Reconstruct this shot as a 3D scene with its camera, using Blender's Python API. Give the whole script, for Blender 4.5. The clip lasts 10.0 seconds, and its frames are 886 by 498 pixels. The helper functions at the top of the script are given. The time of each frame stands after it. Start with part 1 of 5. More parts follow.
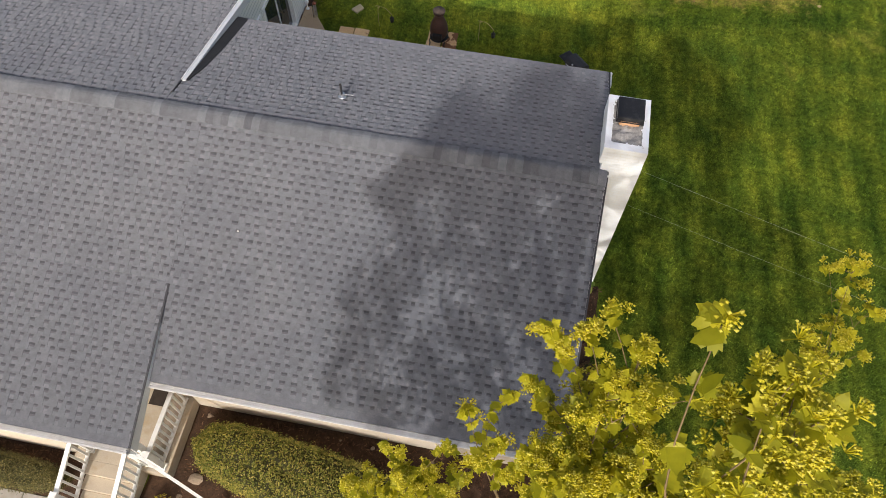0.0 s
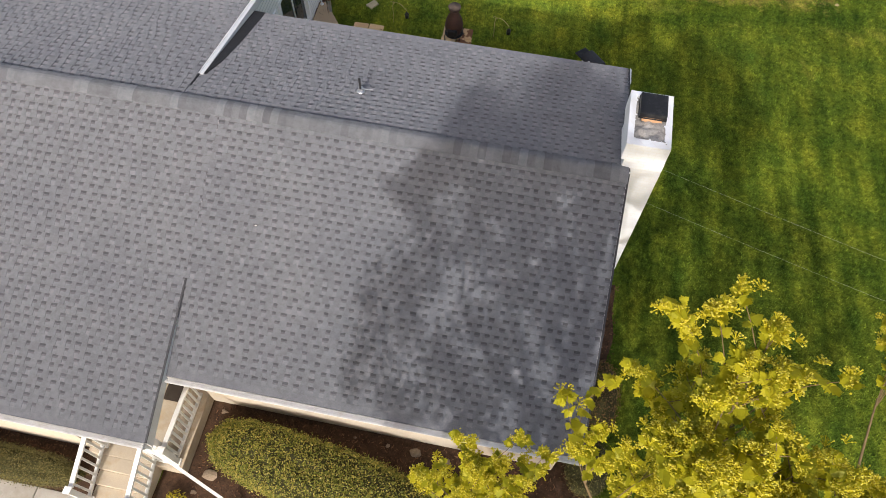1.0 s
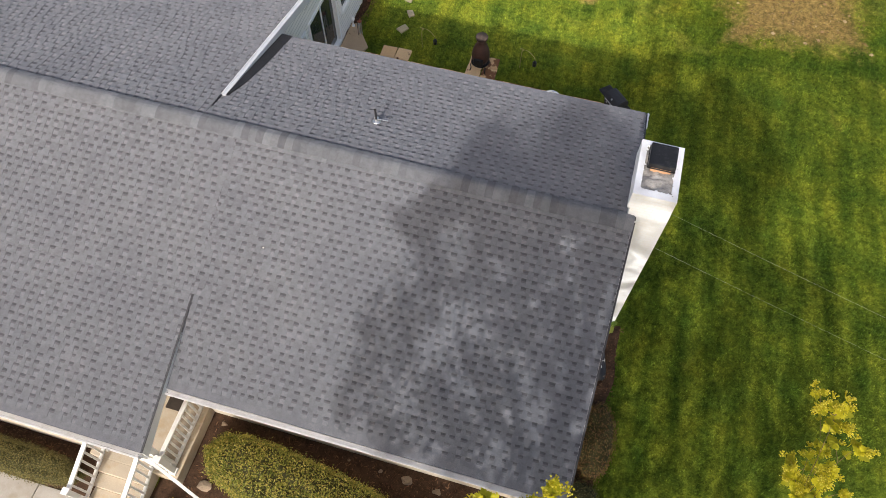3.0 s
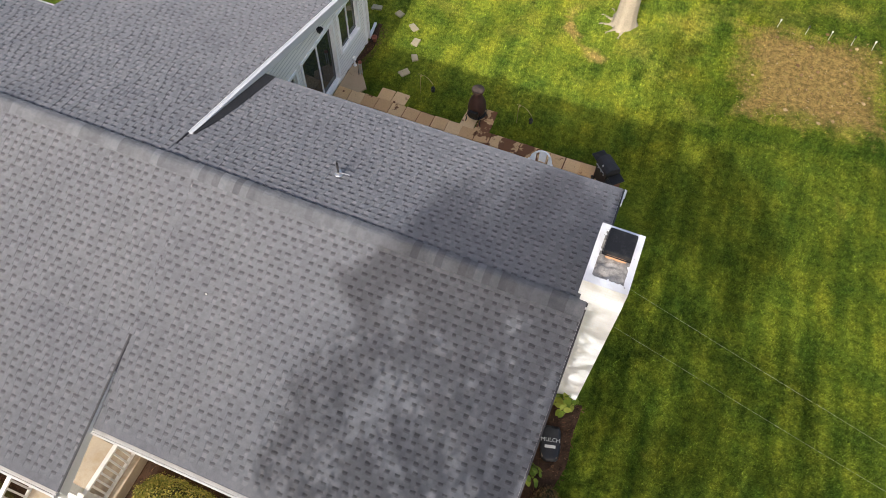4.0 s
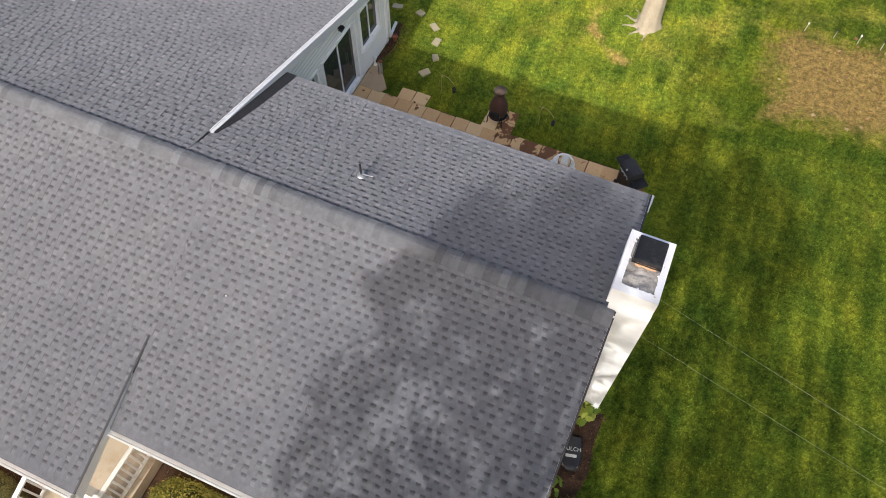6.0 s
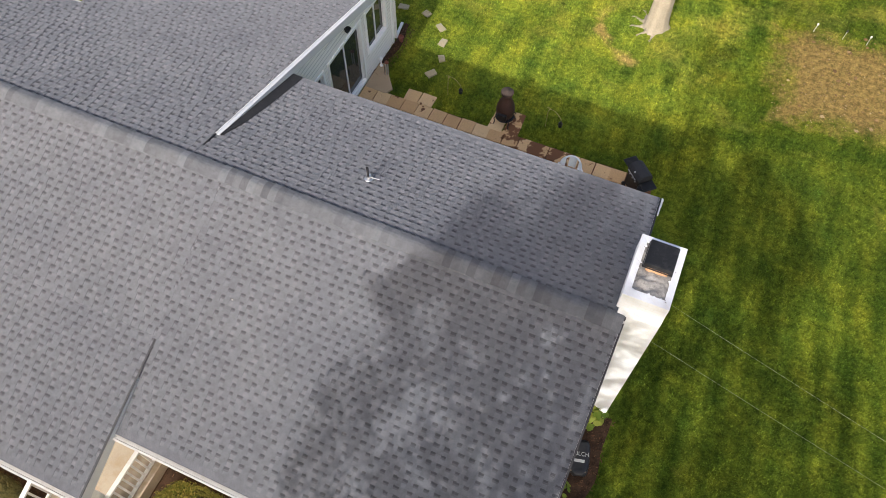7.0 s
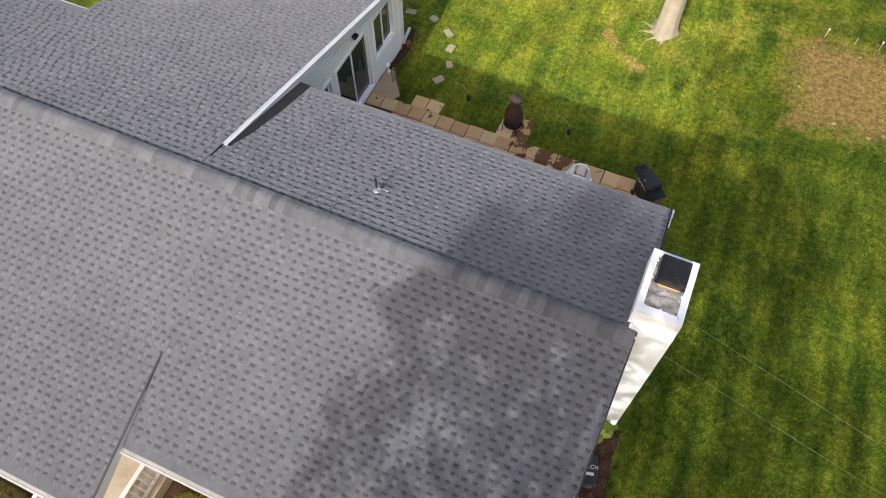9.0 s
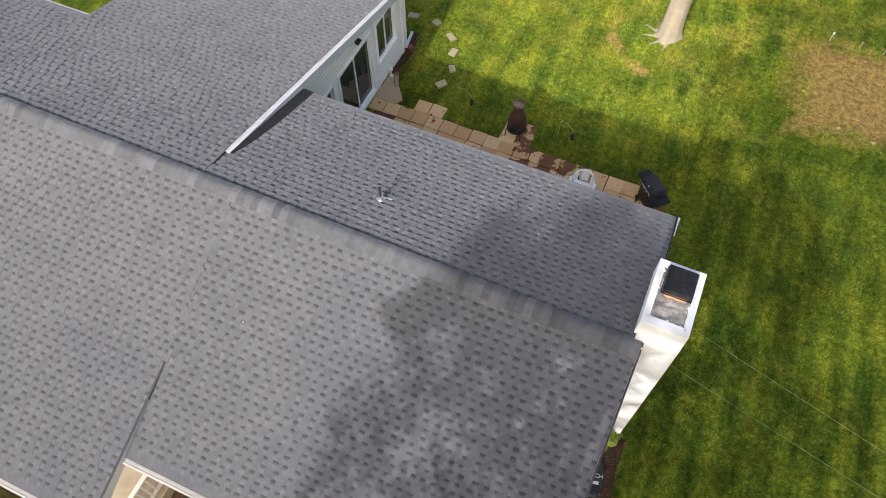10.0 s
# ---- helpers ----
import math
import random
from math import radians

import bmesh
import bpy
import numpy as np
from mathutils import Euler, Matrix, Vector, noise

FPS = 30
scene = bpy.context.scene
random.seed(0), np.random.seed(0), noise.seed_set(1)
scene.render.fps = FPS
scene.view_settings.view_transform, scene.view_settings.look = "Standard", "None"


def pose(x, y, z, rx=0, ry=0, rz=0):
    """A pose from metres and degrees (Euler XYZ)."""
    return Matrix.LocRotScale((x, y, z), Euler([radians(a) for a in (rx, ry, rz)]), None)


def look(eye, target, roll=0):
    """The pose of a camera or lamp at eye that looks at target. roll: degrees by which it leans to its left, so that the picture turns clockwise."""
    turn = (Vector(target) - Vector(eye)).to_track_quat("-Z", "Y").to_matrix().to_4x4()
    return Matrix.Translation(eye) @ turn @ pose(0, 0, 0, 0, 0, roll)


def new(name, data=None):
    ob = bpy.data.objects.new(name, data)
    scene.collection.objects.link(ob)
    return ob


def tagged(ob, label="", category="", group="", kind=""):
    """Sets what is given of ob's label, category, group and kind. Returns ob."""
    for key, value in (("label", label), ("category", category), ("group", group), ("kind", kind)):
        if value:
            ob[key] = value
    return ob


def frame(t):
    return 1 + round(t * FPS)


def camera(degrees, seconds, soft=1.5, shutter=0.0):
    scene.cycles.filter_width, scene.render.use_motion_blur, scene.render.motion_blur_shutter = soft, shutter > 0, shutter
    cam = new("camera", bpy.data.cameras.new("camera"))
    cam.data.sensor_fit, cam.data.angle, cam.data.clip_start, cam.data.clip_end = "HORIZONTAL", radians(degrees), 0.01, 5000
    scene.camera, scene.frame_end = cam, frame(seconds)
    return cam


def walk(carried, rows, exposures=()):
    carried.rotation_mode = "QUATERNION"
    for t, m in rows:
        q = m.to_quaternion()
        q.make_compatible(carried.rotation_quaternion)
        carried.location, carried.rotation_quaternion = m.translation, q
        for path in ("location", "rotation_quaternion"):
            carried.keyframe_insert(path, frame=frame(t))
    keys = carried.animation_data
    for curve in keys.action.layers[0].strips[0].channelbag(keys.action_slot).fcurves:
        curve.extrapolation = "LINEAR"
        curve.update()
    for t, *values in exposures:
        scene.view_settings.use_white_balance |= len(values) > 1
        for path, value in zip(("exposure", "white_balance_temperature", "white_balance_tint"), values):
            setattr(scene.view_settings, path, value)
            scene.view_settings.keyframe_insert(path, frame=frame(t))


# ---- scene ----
cam = camera(63.7, 10.0, soft=0.85)
EXPOSURE, KELVIN, TINT = 0.10, 6680, 10.0
PATH = [
    (0, (-1.522, -7.475, 14.359), (-1.684, -6.522, 12.608), 1.2),
    (0.5, (-1.749, -7.484, 14.301), (-1.916, -6.532, 12.55), 1.2),
    (1, (-1.796, -7.539, 14.237), (-1.966, -6.588, 12.486), 1.2),
    (1.5, (-1.806, -7.579, 14.255), (-1.984, -6.628, 12.504), 1.0),
    (2, (-1.887, -7.64, 14.34), (-2.067, -6.689, 12.59), 1.1),
    (2.5, (-1.907, -7.64, 14.432), (-2.095, -6.688, 12.683), 0.9),
    (3, (-1.4, -7.094, 14.575), (-1.659, -6.143, 12.835), 0.7),
    (3.2, (-1.068, -6.708, 14.61), (-1.389, -5.754, 12.882), 1.0),
    (4.3, (-0.171, -5.646, 14.557), (-0.55, -4.677, 12.848), 1.2),
    (4.5, (-0.191, -5.64, 14.54), (-0.574, -4.674, 12.832), 1.1),
    (5, (-0.342, -5.651, 14.465), (-0.729, -4.687, 12.756), 1.1),
    (5.5, (-0.457, -5.669, 14.436), (-0.85, -4.708, 12.726), 1.0),
    (7, (-0.679, -5.575, 14.375), (-1.083, -4.623, 12.663), 0.6),
    (7.5, (-0.712, -5.525, 14.36), (-1.12, -4.576, 12.647), 0.4),
    (8, (-0.764, -5.48, 14.363), (-1.173, -4.533, 12.65), 0.4),
    (8.5, (-0.797, -5.427, 14.384), (-1.208, -4.482, 12.67), 0.2),
    (9, (-0.856, -5.358, 14.406), (-1.27, -4.415, 12.691), 0.1),
    (9.5, (-0.923, -5.293, 14.417), (-1.337, -4.351, 12.702), -0.0),
    (10, (-0.994, -5.206, 14.433), (-1.408, -4.267, 12.716), -0.0),
]
walk(cam, [(t, look(eye, target, roll)) for t, eye, target, roll in PATH], exposures=[(0.0, EXPOSURE - 0.35, KELVIN, TINT), (0.7, EXPOSURE - 0.17, KELVIN, TINT), (3.0, EXPOSURE - 0.12, KELVIN, TINT), (4.5, EXPOSURE, KELVIN, TINT), (10.0, EXPOSURE, KELVIN, TINT)])

# ---------------------------------------------------------------- light
SUN_DIR = Vector((0.105, 1.5, -1.0)).normalized()          # the way the sunlight travels
world = bpy.data.worlds.new("sky")
scene.world = world
world.use_nodes = True
wn = world.node_tree
sky = wn.nodes.new("ShaderNodeTexSky")
sky.sky_type, sky.sun_disc = "NISHITA", False
sky.air_density, sky.dust_density, sky.ozone_density = 0.9, 5.0, 0.45
sky.sun_elevation = math.asin(-SUN_DIR.z)
sky.sun_rotation = math.atan2(-SUN_DIR.x, -SUN_DIR.y)
wn.links.new(sky.outputs[0], wn.nodes["Background"].inputs[0])
wn.nodes["Background"].inputs[1].default_value = 0.240
sun = new("sun", bpy.data.lights.new("sun", "SUN"))
sun.data.energy, sun.data.angle, sun.data.color = 3.85, radians(0.53), (1.0, 0.985, 0.96)
sun.matrix_world = look((-10, -40, 30), Vector((-10, -40, 30)) + SUN_DIR)

# ---------------------------------------------------------------- materials
def nodes_of(name, rough=0.8, metal=0.0, spec=0.3):
    m = bpy.data.materials.new(name)
    m.use_nodes = True
    nt = m.node_tree
    b = nt.nodes["Principled BSDF"]
    b.inputs["Roughness"].default_value = rough
    b.inputs["Metallic"].default_value = metal
    b.inputs["Specular IOR Level"].default_value = spec
    return m, nt, b


def add(nt, kind, **values):
    n = nt.nodes.new(kind)
    for k, v in values.items():
        n.inputs[k.replace("_", " ")].default_value = v
    return n


def noise_of(nt, scale, detail=4.0, rough=0.55, vec=None):
    n = add(nt, "ShaderNodeTexNoise", Scale=scale, Detail=detail, Roughness=rough)
    nt.links.new(vec if vec else nt.nodes.new("ShaderNodeNewGeometry").outputs["Position"], n.inputs["Vector"])
    return n.outputs["Fac"]


def ramp(nt, fac, stops):
    r = nt.nodes.new("ShaderNodeValToRGB")
    el = r.color_ramp.elements
    while len(el) < len(stops):
        el.new(0.5)
    for e, (p, c) in zip(el, stops):
        e.position, e.color = p, (*c, 1) if len(c) == 3 else c
    nt.links.new(fac, r.inputs[0])
    return r.outputs[0]


def mix(nt, fac, a, b, mode="MIX"):
    n = nt.nodes.new("ShaderNodeMix")
    n.data_type, n.blend_type = "RGBA", mode
    for sock, v in ((n.inputs[0], fac), (n.inputs[6], a), (n.inputs[7], b)):
        if isinstance(v, (int, float)):
            sock.default_value = v
        elif isinstance(v, tuple):
            sock.default_value = (*v, 1)
        else:
            nt.links.new(v, sock)
    return n.outputs[2]


def calc(nt, op, a, b=0.0, c=0.0):
    n = nt.nodes.new("ShaderNodeMath")
    n.operation = op
    for i, v in enumerate((a, b, c)):
        if isinstance(v, (int, float)):
            n.inputs[i].default_value = v
        else:
            nt.links.new(v, n.inputs[i])
    return n.outputs[0]


def bump(nt, b, height, strength=0.3, dist=0.01):
    n = nt.nodes.new("ShaderNodeBump")
    n.inputs["Strength"].default_value, n.inputs["Distance"].default_value = strength, dist
    nt.links.new(height, n.inputs["Height"])
    nt.links.new(n.outputs[0], b.inputs["Normal"])


def plain(name, color, rough=0.7, metal=0.0, vary=0.2, coarse=2.0, fine=60.0, relief=0.15, dirt=None, spec=0.3):
    """A surface with a coarse and a fine variation, and stains of the colour dirt."""
    m, nt, b = nodes_of(name, rough, metal, spec)
    dark = tuple(c * (1 - vary) for c in color)
    light = tuple(min(1, c * (1 + vary * 0.6)) for c in color)
    f = noise_of(nt, fine, 3)
    c = ramp(nt, calc(nt, "ADD", calc(nt, "MULTIPLY", f, 0.5), calc(nt, "MULTIPLY", noise_of(nt, coarse, 5), 0.5)), [(0.3, dark), (0.7, light)])
    if dirt:
        mask = ramp(nt, noise_of(nt, coarse * 1.7, 6, 0.65), [(0.5, (0, 0, 0)), (0.72, (0.7, 0.7, 0.7))])
        c = mix(nt, mask, c, dirt)
    nt.links.new(c, b.inputs["Base Color"])
    bump(nt, b, f, relief, 0.004)
    return m


def shingle_material(name, tone, per_object, vary=0.10):
    """Mineral granules: a light or dark blend for every tab, fine speckle, faint weathering."""
    m, nt, b = nodes_of(name, 0.92, 0, 0.25)
    b.inputs["Diffuse Roughness"].default_value = 1.0
    if per_object:
        rnd = nt.nodes.new("ShaderNodeObjectInfo").outputs["Random"]
    else:
        rnd = nt.nodes.new("ShaderNodeNewGeometry").outputs["Random Per Island"]
    lo, hi = tuple(c * (1 - vary) for c in tone), tuple(c * (1 + vary) for c in tone)
    warm = (tone[0] * 1.02, tone[1] * 1.0, tone[2] * 1.0)
    c = ramp(nt, rnd, [(0.0, lo), (0.35, tone), (0.7, warm), (1.0, hi)])
    speck = noise_of(nt, 260, 2, 0.7)
    c = mix(nt, 0.75, c, ramp(nt, speck, [(0.3, (0.55, 0.55, 0.57)), (0.7, (1.35, 1.33, 1.32))]), "MULTIPLY")
    blend = noise_of(nt, 9.0, 4, 0.65)
    c = mix(nt, 0.8, c, ramp(nt, blend, [(0.32, (0.84, 0.85, 0.85)), (0.68, (1.15, 1.13, 1.15))]), "MULTIPLY")
    wide = noise_of(nt, 0.8, 5, 0.6)
    c = mix(nt, 0.6, c, ramp(nt, wide, [(0.3, (0.84, 0.84, 0.88)), (0.7, (1.12, 1.11, 1.10))]), "MULTIPLY")
    nt.links.new(c, b.inputs["Base Color"])
    bump(nt, b, speck, 0.9, 0.006)
    return m


GREY = (0.153, 0.162, 0.177)
M_TAB = shingle_material("shingle_tabs", GREY, False, 0.07)
M_TAB1 = shingle_material("shingle_tab_single", GREY, True, 0.07)
M_HALF = shingle_material("shingle_fading_band", (0.121, 0.127, 0.138), False, 0.10)
M_EDGE = plain("asphalt_cut_edge", (0.085, 0.086, 0.090), 0.95, 0, 0.3, 9, 90, 0.3)
M_CAP = shingle_material("ridge_cap_granules", (0.144, 0.153, 0.166), True, 0.28)
M_LAYER = shingle_material("shingle_lower_layer", (0.172, 0.181, 0.196), False, 0.08)
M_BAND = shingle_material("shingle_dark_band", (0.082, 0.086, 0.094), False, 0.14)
M_WHITE = plain("white_painted_aluminium", (0.74, 0.74, 0.735), 0.45, 0, 0.06, 3, 40, 0.05, (0.55, 0.53, 0.48))
M_FRAME = plain("white_window_vinyl", (0.93, 0.93, 0.92), 0.4, 0, 0.03, 3, 40, 0.03)
# darker siding tone that stands in for the shade under each lap
M_LAP = plain("shaded_siding_lap", (0.60, 0.60, 0.59), 0.8, 0, 0.2, 3, 40, 0.1)
M_GUTTER = plain("weathered_gutter_enamel", (0.60, 0.585, 0.57), 0.5, 0, 0.10, 3, 40, 0.05, (0.45, 0.42, 0.37))
M_TRIM = plain("pale_grey_fascia", (0.60, 0.61, 0.63), 0.6, 0, 0.08, 3, 40, 0.05)
M_RAIL = plain("white_vinyl", (0.72, 0.715, 0.70), 0.5, 0, 0.06, 4, 60, 0.05, (0.6, 0.57, 0.5))
M_CREAM = plain("cream_wall", (0.49, 0.43, 0.35), 0.8, 0, 0.12, 2.5, 50, 0.2, (0.45, 0.37, 0.26))
M_DRIP = plain("dark_metal_drip_edge", (0.05, 0.05, 0.055), 0.5, 0.4, 0.2)
M_BLACK = plain("black_enamel", (0.018, 0.018, 0.02), 0.42, 0.2, 0.3, 4, 80, 0.1, (0.05, 0.05, 0.05))
M_BLACKCLOTH = plain("black_vinyl_cover", (0.03, 0.03, 0.034), 0.6, 0, 0.3, 6, 60, 0.2)
M_CONC = plain("concrete_walk", (0.35, 0.325, 0.29), 0.9, 0, 0.2, 1.4, 90, 0.3, (0.26, 0.22, 0.17))
M_PORCH = plain("tan_porch_concrete", (0.43, 0.37, 0.29), 0.88, 0, 0.2, 2.2, 70, 0.25, (0.34, 0.25, 0.15))
M_STEEL = plain("galvanised_steel", (0.55, 0.56, 0.58), 0.35, 0.85, 0.15)
M_CLAY = plain("chiminea_clay", (0.066, 0.034, 0.027), 0.55, 0, 0.35, 6, 50, 0.3, (0.04, 0.028, 0.026))
M_FLUE = plain("clay_flue", (0.50, 0.30, 0.17), 0.85, 0, 0.2, 8, 60, 0.2)
M_MORTAR = plain("grey_mortar_wash", (0.32, 0.305, 0.29), 0.95, 0, 0.4, 9, 70, 0.6, (0.10, 0.095, 0.09))
M_BARK = plain("tree_bark", (0.26, 0.215, 0.165), 0.95, 0, 0.35, 5, 30, 0.9, (0.16, 0.13, 0.10))
M_TWIG = plain("young_twig_bark", (0.15, 0.105, 0.05), 0.9, 0, 0.3, 8, 40, 0.3)
M_SOIL = plain("dark_mulch", (0.055, 0.030, 0.017), 1.0, 0, 0.8, 7, 45, 1.0, (0.095, 0.050, 0.028))
M_STONE = plain("field_stone", (0.25, 0.19, 0.135), 0.9, 0, 0.3, 6, 50, 0.5)
M_PLASTIC = plain("white_plastic", (0.92, 0.92, 0.92), 0.35, 0, 0.04, 4, 30, 0.02)
M_MAT = plain("dark_doormat", (0.045, 0.035, 0.028), 1.0, 0, 0.4, 8, 120, 0.8)
M_BAG = plain("black_plastic_bag", (0.03, 0.03, 0.032), 0.3, 0, 0.3, 12, 60, 0.4)
M_PALE = plain("pale_print", (0.62, 0.62, 0.58), 0.5, 0, 0.1)
M_BRASS = plain("weathered_brass", (0.42, 0.34, 0.16), 0.4, 0.7, 0.2)
M_RED = plain("faded_red_paint", (0.26, 0.09, 0.06), 0.6, 0, 0.2)


def brick_white():
    m, nt, b = nodes_of("white_painted_brick", 0.7, 0, 0.3)
    pos = nt.nodes.new("ShaderNodeNewGeometry").outputs["Position"]
    sep = nt.nodes.new("ShaderNodeSeparateXYZ")
    nt.links.new(pos, sep.inputs[0])
    com = nt.nodes.new("ShaderNodeCombineXYZ")
    nt.links.new(calc(nt, "ADD", sep.outputs[0], sep.outputs[1]), com.inputs[0])
    nt.links.new(sep.outputs[2], com.inputs[1])
    br = add(nt, "ShaderNodeTexBrick", Scale=1.0)
    for k, v in (("Brick Width", 0.21), ("Row Height", 0.075), ("Mortar Size", 0.006), ("Mortar Smooth", 0.4)):
        br.inputs[k].default_value = v
    br.inputs["Color1"].default_value, br.inputs["Color2"].default_value = (0.77, 0.79, 0.825, 1), (0.75, 0.77, 0.805, 1)
    br.inputs["Mortar"].default_value = (0.75, 0.75, 0.75, 1)
    nt.links.new(com.outputs[0], br.inputs["Vector"])
    stain = ramp(nt, noise_of(nt, 2.6, 6, 0.65), [(0.45, (1, 1, 1)), (0.75, (0.88, 0.86, 0.83))])
    nt.links.new(mix(nt, 1.0, br.outputs["Color"], stain, "MULTIPLY"), b.inputs["Base Color"])
    bump(nt, b, calc(nt, "ADD", calc(nt, "MULTIPLY", br.outputs["Fac"], -0.35), calc(nt, "MULTIPLY", noise_of(nt, 11, 4), 1.2)), 0.55, 0.012)
    return m


M_BRICK = brick_white()


def glass_material():
    m, nt, b = nodes_of("window_glass", 0.03, 0, 0.6)
    b.inputs["Base Color"].default_value = (0.035, 0.042, 0.042, 1)
    return m


M_GLASS = glass_material()

# The lawn: mown in bands along y, dry and thin in places, with a bare seed bed and mulch by the gable.
PATCH = (2.2, 9.45, radians(8.5), 4.15, 3.95)             # corner, turn and size of the seed bed


def lawn_colour(nt, blades):
    pos = nt.nodes.new("ShaderNodeNewGeometry").outputs["Position"]
    sep = nt.nodes.new("ShaderNodeSeparateXYZ")
    nt.links.new(pos, sep.inputs[0])
    x, y = sep.outputs[0], sep.outputs[1]
    k = 1.02 if not blades else 1.30
    base = ramp(nt, noise_of(nt, 1.1, 6, 0.62, pos), [(0.28, (0.048 * k, 0.092 * k, 0.014 * k)), (0.5, (0.092 * k, 0.130 * k, 0.016 * k)), (0.72, (0.152 * k, 0.176 * k, 0.020 * k))])
    wob = calc(nt, "MULTIPLY", noise_of(nt, 0.35, 2, 0.5, pos), 0.7)
    band = calc(nt, "SINE", calc(nt, "MULTIPLY", calc(nt, "ADD", calc(nt, "ADD", x, calc(nt, "MULTIPLY", y, 0.06)), wob), 9.8))
    # sunlight round the old tree and shade by the house, painted into the colour
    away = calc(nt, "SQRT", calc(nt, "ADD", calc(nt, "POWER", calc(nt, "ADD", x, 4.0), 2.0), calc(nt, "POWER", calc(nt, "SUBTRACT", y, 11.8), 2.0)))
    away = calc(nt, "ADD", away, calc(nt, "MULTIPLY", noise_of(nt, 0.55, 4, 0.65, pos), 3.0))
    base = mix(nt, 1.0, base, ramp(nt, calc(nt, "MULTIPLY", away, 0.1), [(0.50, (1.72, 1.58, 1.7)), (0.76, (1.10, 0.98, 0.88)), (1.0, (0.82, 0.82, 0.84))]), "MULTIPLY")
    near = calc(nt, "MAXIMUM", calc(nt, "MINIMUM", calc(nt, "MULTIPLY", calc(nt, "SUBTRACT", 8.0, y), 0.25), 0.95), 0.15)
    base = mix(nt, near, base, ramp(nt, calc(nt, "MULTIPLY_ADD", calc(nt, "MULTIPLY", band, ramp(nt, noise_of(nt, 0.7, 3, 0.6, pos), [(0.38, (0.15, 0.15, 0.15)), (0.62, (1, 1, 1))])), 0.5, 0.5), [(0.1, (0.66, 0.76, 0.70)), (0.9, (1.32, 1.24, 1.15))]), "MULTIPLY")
    streak = nt.nodes.new("ShaderNodeMapping")
    streak.inputs["Scale"].default_value = (2.2, 0.42, 1.0)
    nt.links.new(pos, streak.inputs["Vector"])
    base = mix(nt, 0.85, base, ramp(nt, noise_of(nt, 1.0, 4, 0.65, streak.outputs[0]), [(0.36, (0.54, 0.63, 0.60)), (0.64, (1.30, 1.24, 1.17))]), "MULTIPLY")
    far = calc(nt, "MULTIPLY", calc(nt, "SUBTRACT", y, 5.5), 0.16)
    dry = calc(nt, "ADD", noise_of(nt, 0.62, 5, 0.6, pos), calc(nt, "MULTIPLY", calc(nt, "MINIMUM", calc(nt, "MAXIMUM", far, 0.0), 1.0), 0.20))
    base = mix(nt, ramp(nt, dry, [(0.68, (0, 0, 0)), (0.92, (0.7, 0.7, 0.7))]), base, (0.29 * k, 0.26 * k, 0.055 * k))
    base = mix(nt, 0.9, base, ramp(nt, noise_of(nt, 0.75, 4, 0.6, pos), [(0.32, (0.66, 0.73, 0.70)), (0.68, (1.28, 1.22, 1.16))]), "MULTIPLY")
    path = calc(nt, "ADD", calc(nt, "ABSOLUTE", calc(nt, "SUBTRACT", calc(nt, "SQRT", calc(nt, "ADD", calc(nt, "POWER", calc(nt, "ADD", x, 1.42), 2.0), calc(nt, "POWER", calc(nt, "SUBTRACT", y, 11.7), 2.0))), 1.55)), calc(nt, "MULTIPLY", noise_of(nt, 1.3, 4, 0.6, pos), 1.3))
    worn = calc(nt, "MULTIPLY", ramp(nt, path, [(0.60, (0.9, 0.9, 0.9)), (0.85, (0, 0, 0))]), ramp(nt, calc(nt, "MULTIPLY_ADD", calc(nt, "SUBTRACT", y, 11.9), -0.8, 0.3), [(0.0, (0, 0, 0)), (0.6, (1, 1, 1))]))
    worn = calc(nt, "MULTIPLY", worn, ramp(nt, calc(nt, "MULTIPLY", x, -0.4), [(0.56, (0, 0, 0)), (0.66, (1, 1, 1))]))
    base = mix(nt, worn, base, (0.36 * k, 0.25 * k, 0.095 * k))
    px, py, a, w, d = PATCH
    u = calc(nt, "ADD", calc(nt, "MULTIPLY", calc(nt, "SUBTRACT", x, px), math.cos(a)), calc(nt, "MULTIPLY", calc(nt, "SUBTRACT", y, py), math.sin(a)))
    v = calc(nt, "SUBTRACT", calc(nt, "MULTIPLY", calc(nt, "SUBTRACT", y, py), math.cos(a)), calc(nt, "MULTIPLY", calc(nt, "SUBTRACT", x, px), math.sin(a)))
    edge = calc(nt, "MINIMUM", calc(nt, "MINIMUM", u, calc(nt, "SUBTRACT", w, u)), calc(nt, "MINIMUM", v, calc(nt, "SUBTRACT", d, v)))
    edge = calc(nt, "ADD", edge, calc(nt, "MULTIPLY", calc(nt, "SUBTRACT", noise_of(nt, 1.3, 8, 0.8, pos), 0.5), 3.2))
    # a darker, deeper green ring just outside the seed bed
    bed_ring_tone = ramp(nt, calc(nt, "MULTIPLY_ADD", edge, 0.4, 0.5), [(0.02, (1, 1, 1)), (0.24, (0.60, 0.72, 0.72)), (0.44, (0.66, 0.76, 0.74)), (0.54, (1, 1, 1))])
    base = mix(nt, 0.9, base, bed_ring_tone, "MULTIPLY")
    soil = ramp(nt, noise_of(nt, 5.0, 6, 0.7, pos), [(0.3, (0.145, 0.098, 0.038)), (0.55, (0.24, 0.165, 0.064)), (0.75, (0.28, 0.22, 0.075))])
    return mix(nt, ramp(nt, edge, [(0.0, (0, 0, 0)), (0.75, (0.92, 0.92, 0.92))]), base, soil), pos


